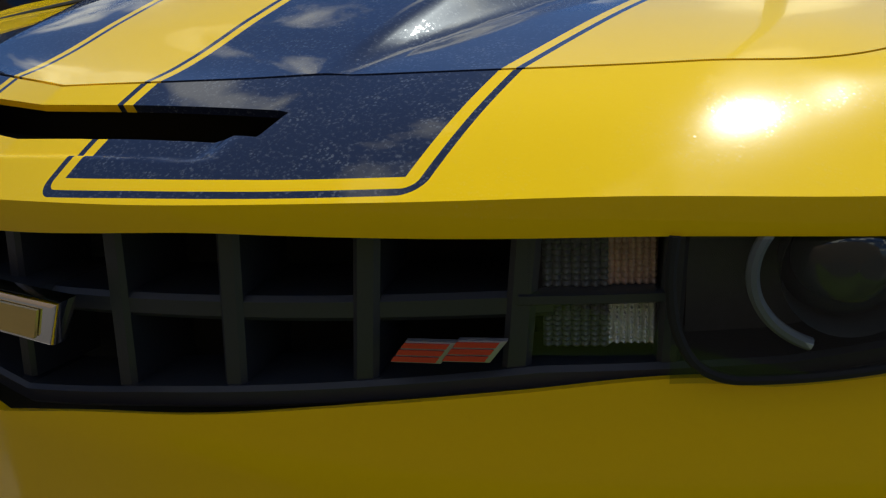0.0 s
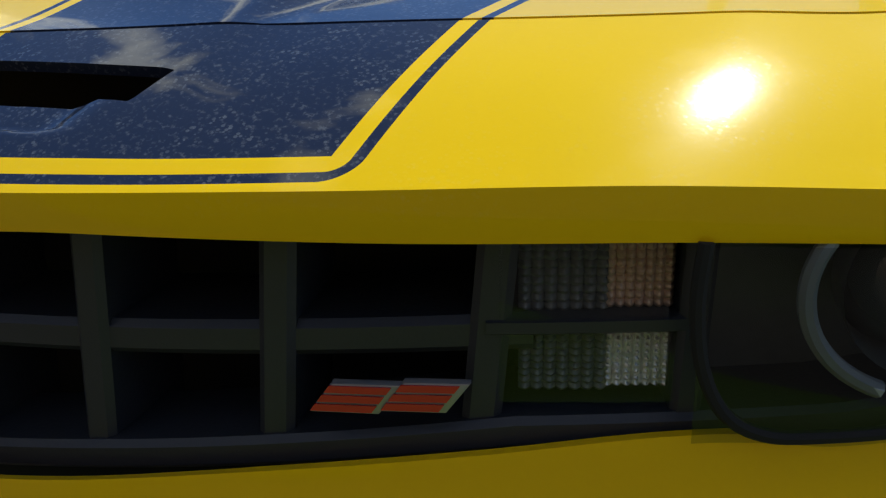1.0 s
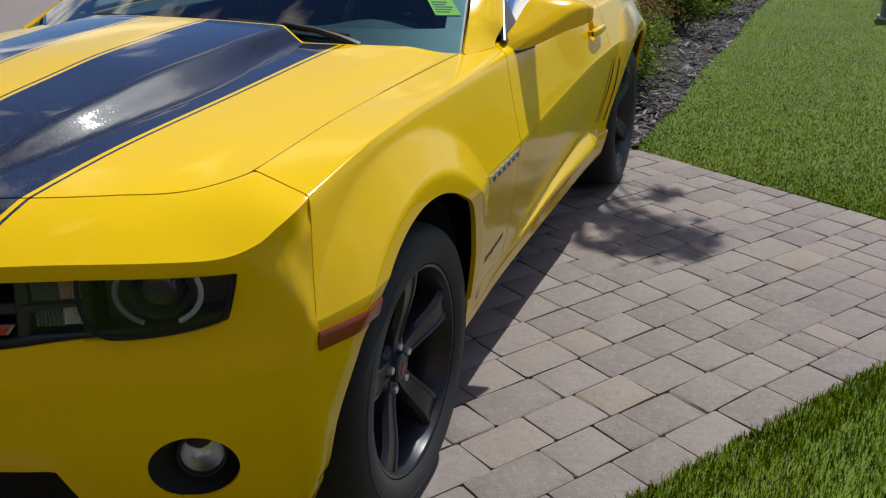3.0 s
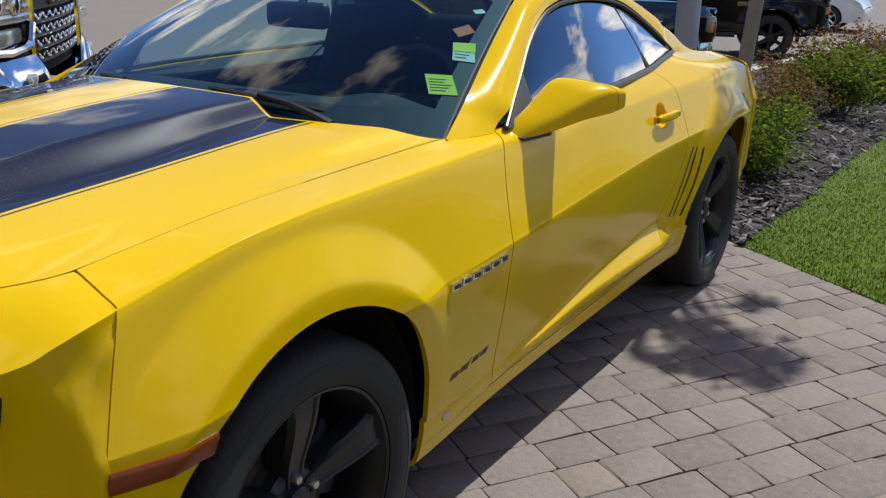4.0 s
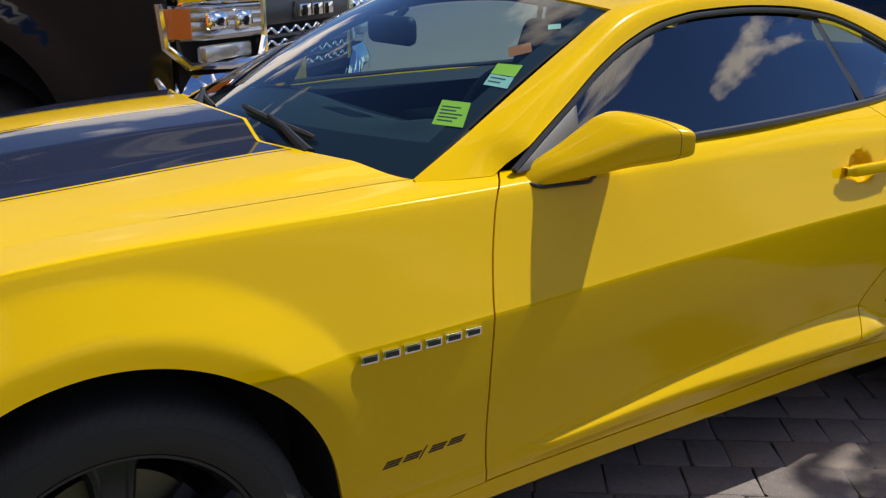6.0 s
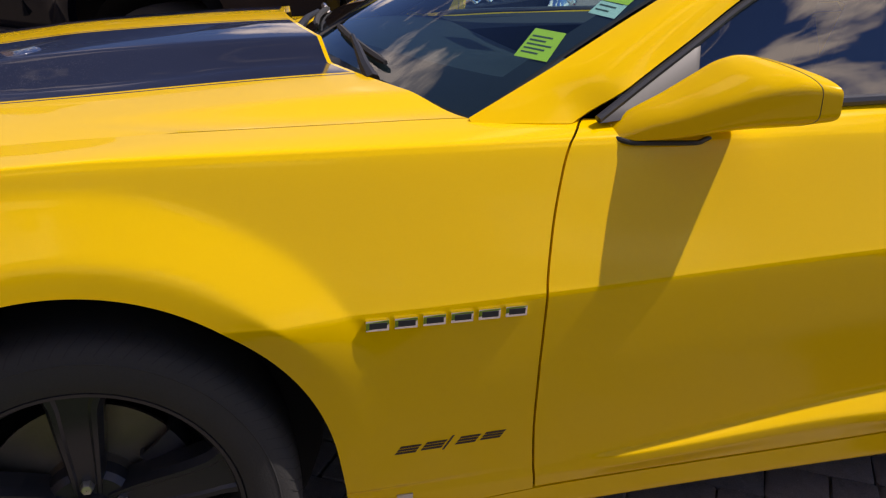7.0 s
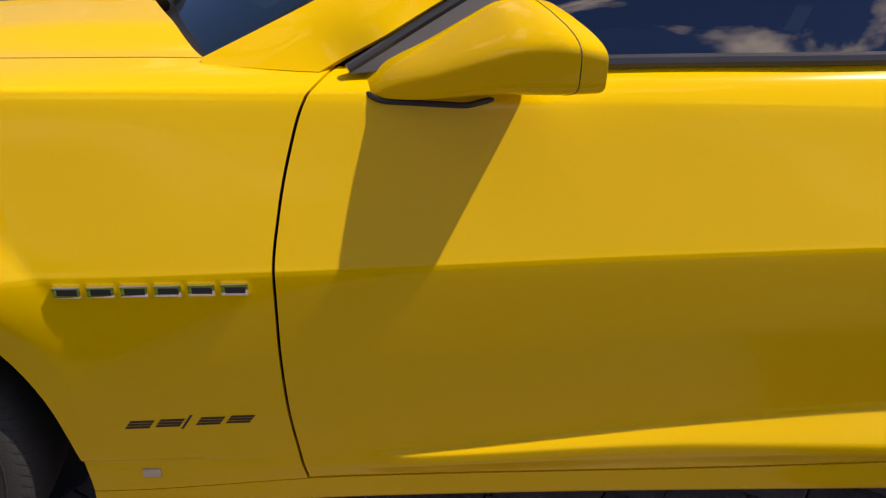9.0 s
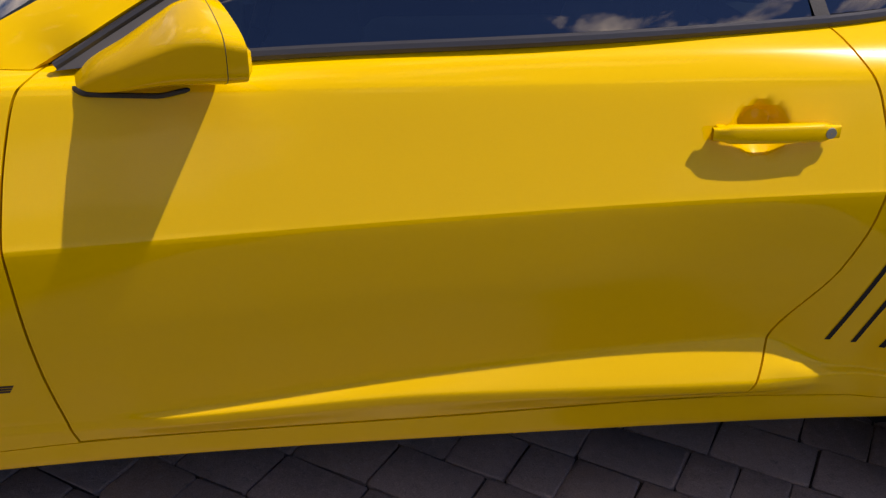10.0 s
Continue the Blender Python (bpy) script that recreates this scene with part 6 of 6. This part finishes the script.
# cabinets on the far lawn
cab = thing("utility_cabinet", "grey-green metal utility cabinet standing on the lawn", "utility box")
part("cabinet_body", box(2.90, 10.35, 0.42, 0.36, 0.36, 0.84, 0.03), GREEN_BOX, cab)
part("plinth", box(2.90, 10.35, 0.03, 0.42, 0.42, 0.06, 0.01), CONCRETE, cab)
wall = thing("low_screen", "long low dark grey box at the lawn's far end", "utility box")
part("box_body", box(2.85, 13.2, 0.35, 1.5, 0.6, 0.7, 0.03), plain("dark_box_paint", (0.05, 0.055, 0.065), 0.6), wall)


# ---- planting ----
def leaf_cloud(rng, centres, count, size, flat=0.3):
    """Loose leaves round the centres: (place, spread). Each leaf is a folded pair of faces."""
    verts, faces = [], []
    for _ in range(count):
        c, spread = centres[rng.randrange(len(centres))]
        d = Vector((rng.gauss(0, 1), rng.gauss(0, 1), rng.gauss(0, 0.8)))
        d = d.normalized() * (rng.random() ** 0.45)
        p = Vector(c) + Vector((d.x * spread, d.y * spread, d.z * spread * 0.9))
        if p.z < 0.02:
            p.z = 0.02 + rng.random() * 0.05
        s = size * rng.uniform(0.6, 1.3)
        rot = Euler((rng.uniform(-0.9, 0.9), rng.uniform(-0.9, 0.9), rng.uniform(0, 6.3))).to_matrix()
        o = len(verts)
        for q in ((0, -s, 0), (s * 0.55, -s * 0.1, s * 0.12), (0, s, 0.0), (-s * 0.55, -s * 0.1, s * 0.12)):
            verts.append(tuple(p + rot @ Vector(q)))
        faces += [[o, o + 1, o + 2], [o, o + 2, o + 3]]
    return verts, faces


def raw(name, vf, material, parent=None, label="", upright=False):
    me = bpy.data.meshes.new(name)
    me.from_pydata(vf[0], [], vf[1])
    me.materials.append(material)
    if upright:
        me.polygons.foreach_set("use_smooth", [True] * len(me.polygons))
        me.normals_split_custom_set_from_vertices([(0.0, 0.0, 1.0)] * len(me.vertices))
    ob = new(name, me)
    if parent is not None:
        ob.parent = parent
    if label:
        ob["label"] = label
    return ob


def shrub(x, y, r, h, leaves, material, label, seed, size=0.020):
    rng = random.Random(seed)
    t = thing("shrub", label, "shrub", "shrubs in the bed")
    tips = []
    for k in range(13):
        a, lean = rng.uniform(0, 6.28), rng.uniform(0.15, 1.0)
        tip = (x + r * lean * math.cos(a), y + r * lean * math.sin(a), h * rng.uniform(0.45, 1.0) * (1.05 - 0.35 * lean))
        mid = (lerp(x, tip[0], 0.4), lerp(y, tip[1], 0.4), tip[2] * 0.55)
        part("stem", tube([(x + rng.uniform(-.03, .03), y + rng.uniform(-.03, .03), -0.02), mid, tip], [0.008, 0.006, 0.003], 5), BARK, t)
        tips.append((tip, r * rng.uniform(0.28, 0.46)))
        tips.append((mid, r * rng.uniform(0.25, 0.4)))
    raw("foliage", leaf_cloud(rng, tips, int(leaves * 1.4), size), material, t)
    return t


GREEN_L, RUSSET_L = "leafy yellow-green shrub growing out of dark mulch", "russet and green shrub growing out of dark mulch"
for k, (x, y, r, h, n, mt, lb) in enumerate((
        (0.52, 5.35, 0.48, 0.55, 3600, LEAVES, GREEN_L), (0.05, 4.75, 0.42, 0.42, 2600, LEAVES, GREEN_L), (0.35, 4.55, 0.26, 0.25, 1100, DRY_LEAVES, RUSSET_L),
        (0.25, 6.9, 0.5, 0.6, 2600, DRY_LEAVES, RUSSET_L), (-0.35, 6.3, 0.45, 0.5, 2200, LEAVES, GREEN_L), (0.62, 8.6, 0.55, 0.65, 2200, LEAVES, GREEN_L), (0.05, 9.3, 0.6, 0.7, 2200, DRY_LEAVES, RUSSET_L),
        (0.75, 10.4, 0.5, 0.6, 1800, LEAVES, GREEN_L), (0.1, 11.5, 0.6, 0.7, 1800, DRY_LEAVES, RUSSET_L), (0.7, 12.6, 0.6, 0.7, 1500, DRY_LEAVES, RUSSET_L))):
    shrub(x, y, r, h, n, mt, lb, 100 + k, 0.019 if y < 8 else 0.026)

# young tree in the bed; its crown hangs out over the lawn's corner
tree = thing("tree", "young grey-barked tree in the mulched bed, its crown high up", "tree")
trng = random.Random(5)
trunk_pts = [(0.15, 6.02, -0.05), (0.19, 6.0, 0.4), (0.25, 5.98, 1.2), (0.36, 5.95, 2.2), (0.62, 5.85, 3.2), (1.0, 5.72, 4.1), (1.4, 5.56, 5.0), (1.7, 5.45, 6.0)]
part("trunk", sheet(tube(trunk_pts, [0.072, 0.057, 0.053, 0.049, 0.043, 0.036, 0.026, 0.012], 14)), BARK, tree)
clumps = []
for k in range(26):
    base = Vector(trunk_pts[3 + k % 5])
    a = trng.uniform(0, 6.28)
    reach = trng.uniform(0.25, 1.0)
    high = trng.uniform(4.4, 6.1)
    lean = TO_SUN * (high / TO_SUN.z)
    out = Vector((0.887, -0.462, 0)) * (0.40 * math.cos(a) * reach) + Vector((0.462, 0.887, 0)) * (0.20 * math.sin(a) * reach)
    tip = (Vector((1.17, 2.10, 0)) if k % 6 else Vector((0.90, 2.92, 0))) + out + Vector((lean.x, lean.y, high))
    mid = base.lerp(tip, 0.5) + Vector((0, 0, 0.2))
    part("branch", tube([tuple(base), tuple(mid), tuple(tip)], [0.022, 0.014, 0.005], 6), BARK, tree)
    clumps.append((tuple(tip), trng.uniform(0.07, 0.17)))
raw("crown", leaf_cloud(trng, clumps, 900, 0.040), TREE_LEAVES, tree)

# bark chips
cv, cf = [], []
prng = random.Random(11)
while len(cf) < 7200 * 2:
    y = 3.4 + 9.0 * prng.random() ** 1.9
    x = prng.uniform(kerb_x(y), bed_edge(y) + 0.03)
    if bed_here(x, y) < -0.01:
        continue
    l, w, h = prng.uniform(0.022, 0.060), prng.uniform(0.008, 0.017), prng.uniform(0.003, 0.009)
    rot = Euler((prng.uniform(-0.5, 0.5), prng.uniform(-0.5, 0.5), prng.uniform(0, 6.3))).to_matrix()
    p = Vector((x, y, 0.018 + prng.uniform(0, 0.02) + 0.03 * noise.noise((x * 2.2, y * 2.2, 3))))
    o = len(cv)
    for q in ((-l, -w, 0), (l, -w * 0.6, 0), (l * 0.9, w, 0), (-l, w * 0.8, 0), (-l * 0.8, 0, h), (l * 0.7, 0, h)):
        cv.append(tuple(p + rot @ Vector(q)))
    cf += [[o, o + 1, o + 5, o + 4], [o + 1, o + 2, o + 5], [o + 2, o + 3, o + 4, o + 5], [o + 3, o, o + 4]]
tagged(raw("bark_mulch", (cv, cf), CHIPS), "dark brown bark chips spread over the bed", "mulch", kind="stuff")


def grass(count, place, length, width, seed):
    """Blades of mown grass: a bent strip of two faces each."""
    r = np.random.default_rng(seed)
    v, f = [], []
    for _ in range(count):
        x, y = place(r)
        if lawn_here(x, y) < -0.012:
            continue
        z = lawn_z(x, y)
        a, l = r.uniform(0, 6.28), length * r.uniform(0.55, 1.25)
        lean = r.uniform(0.1, 0.9)
        dx, dy = math.cos(a), math.sin(a)
        w = width * r.uniform(0.7, 1.3)
        ox, oy = -dy * w, dx * w
        o = len(v)
        mx, my, mz = x + dx * l * lean * 0.35, y + dy * l * lean * 0.35, z + l * 0.6
        v += [(x - ox, y - oy, z - 0.004), (x + ox, y + oy, z - 0.004), (mx + ox * 0.7, my + oy * 0.7, mz), (mx - ox * 0.7, my - oy * 0.7, mz), (x + dx * l * lean, y + dy * l * lean, z + l * (1 - 0.35 * lean))]
        f += [[o, o + 1, o + 2, o + 3], [o + 3, o + 2, o + 4]]
    return v, f


def near_spot(r):
    s, t = r.uniform(-0.012, 1.1) if r.random() < 0.90 else r.uniform(-0.012, 0.12), r.uniform(-0.9, 2.9)
    return pad_xy(PAD_U + s, t + 0.6)


def far_spot(r):
    y = 2.5 + 10.5 * r.random() ** 1.7
    return r.uniform(0.85, 2.6 + 0.22 * y), y


tagged(raw("grass", grass(56000, near_spot, 0.029, 0.0017, 1), BLADES, None, "", True), "short green mown grass beside the paving", "grass", kind="stuff")
tagged(raw("grass", grass(190000, far_spot, 0.014, 0.0022, 2), BLADES, None, "", True), "short green mown grass beyond the paving", "grass", kind="stuff")


# ---- paving stones ----
rng = random.Random(7)
stone_meshes = {}


def stone_mesh(w, l, k):
    """One tumbled stone, w across its row and l along it."""
    key = (round(w, 3), round(l, 3), k)
    if key not in stone_meshes:
        r = random.Random(hash(key) % 9973)
        bm = bmesh.new()
        a, b = w / 2 - 0.0018, l / 2 - 0.0018
        rings = []
        for inset, z in ((0.0, -0.030), (0.0, -0.0035), (0.0014, -0.0004), (0.005, 0.0008)):
            ring = []
            for sx, sy in ((1, 1), (-1, 1), (-1, -1), (1, -1)):
                c = 0.007
                for ox, oy in (((0, -c), (-c, 0)) if sx * sy > 0 else ((-c, 0), (0, -c))):
                    jx, jy = r.uniform(-0.0038, 0.0038), r.uniform(-0.0038, 0.0038)
                    ring.append(bm.verts.new(((a - inset + ox) * sx + jx, (b - inset + oy) * sy + jy, z + r.uniform(-0.0006, 0.0006))))
            rings.append(ring)
        for lo, hi in zip(rings, rings[1:]):
            for i in range(8):
                j = (i + 1) % 8
                bm.faces.new((lo[i], lo[j], hi[j], hi[i]))
        bm.faces.new(rings[-1])
        me = bpy.data.meshes.new("paver")
        bm.to_mesh(me)
        bm.free()
        me.materials.append(PAVER)
        me.polygons.foreach_set("use_smooth", [True] * len(me.polygons))
        me.set_sharp_from_angle(angle=radians(50))
        stone_meshes[key] = me
    return stone_meshes[key]


near, rest_v, rest_f = [], [], []
turn_z = math.atan2(PU.y, PU.x)
u_at, row = PAD_U, 0
while u_at > -2.2:
    w = 0.158
    v_at = PAD_V
    # border course along the lawn, then the field
    while v_at > -6.0:
        l = rng.choice((0.158, 0.21, 0.21, 0.235, 0.265, 0.118))
        if row == 0:
            l = rng.choice((0.21, 0.235, 0.235))
        uc, vc = u_at - w / 2, v_at - l / 2
        x, y = pad_xy(uc, vc)
        if y < -1.35:
            break
        me = stone_mesh(w, l, rng.randrange(3))
        m = pose(x, y, rng.uniform(-0.0012, 0.0012), rng.uniform(-0.5, 0.5), rng.uniform(-0.5, 0.5), math.degrees(turn_z) + rng.uniform(-0.5, 0.5))
        if x > 0.50 and -0.25 < y < 3.7:
            near.append((abs(x - 1.2), me, m))
        else:
            o = len(rest_v)
            rest_v += [tuple(m @ v.co) for v in me.vertices]
            rest_f += [[o + i for i in q.vertices] for q in me.polygons]
        v_at -= l
    u_at -= w
    row += 1
near.sort(key=lambda q: q[0])
for k, (_, me, m) in enumerate(near):
    if k < 300:
        ob = new("paver", me)
        ob.matrix_basis = m
        ob.parent = pad_ob
    else:
        o = len(rest_v)
        rest_v += [tuple(m @ v.co) for v in me.vertices]
        rest_f += [[o + i for i in q.vertices] for q in me.polygons]
rest_me = bpy.data.meshes.new("pavers_further_off")
rest_me.from_pydata(rest_v, [], rest_f)
rest_me.materials.append(PAVER)
rest_ob = tagged(new("pavers_further_off", rest_me), kind="stuff")
rest_ob.parent = pad_ob
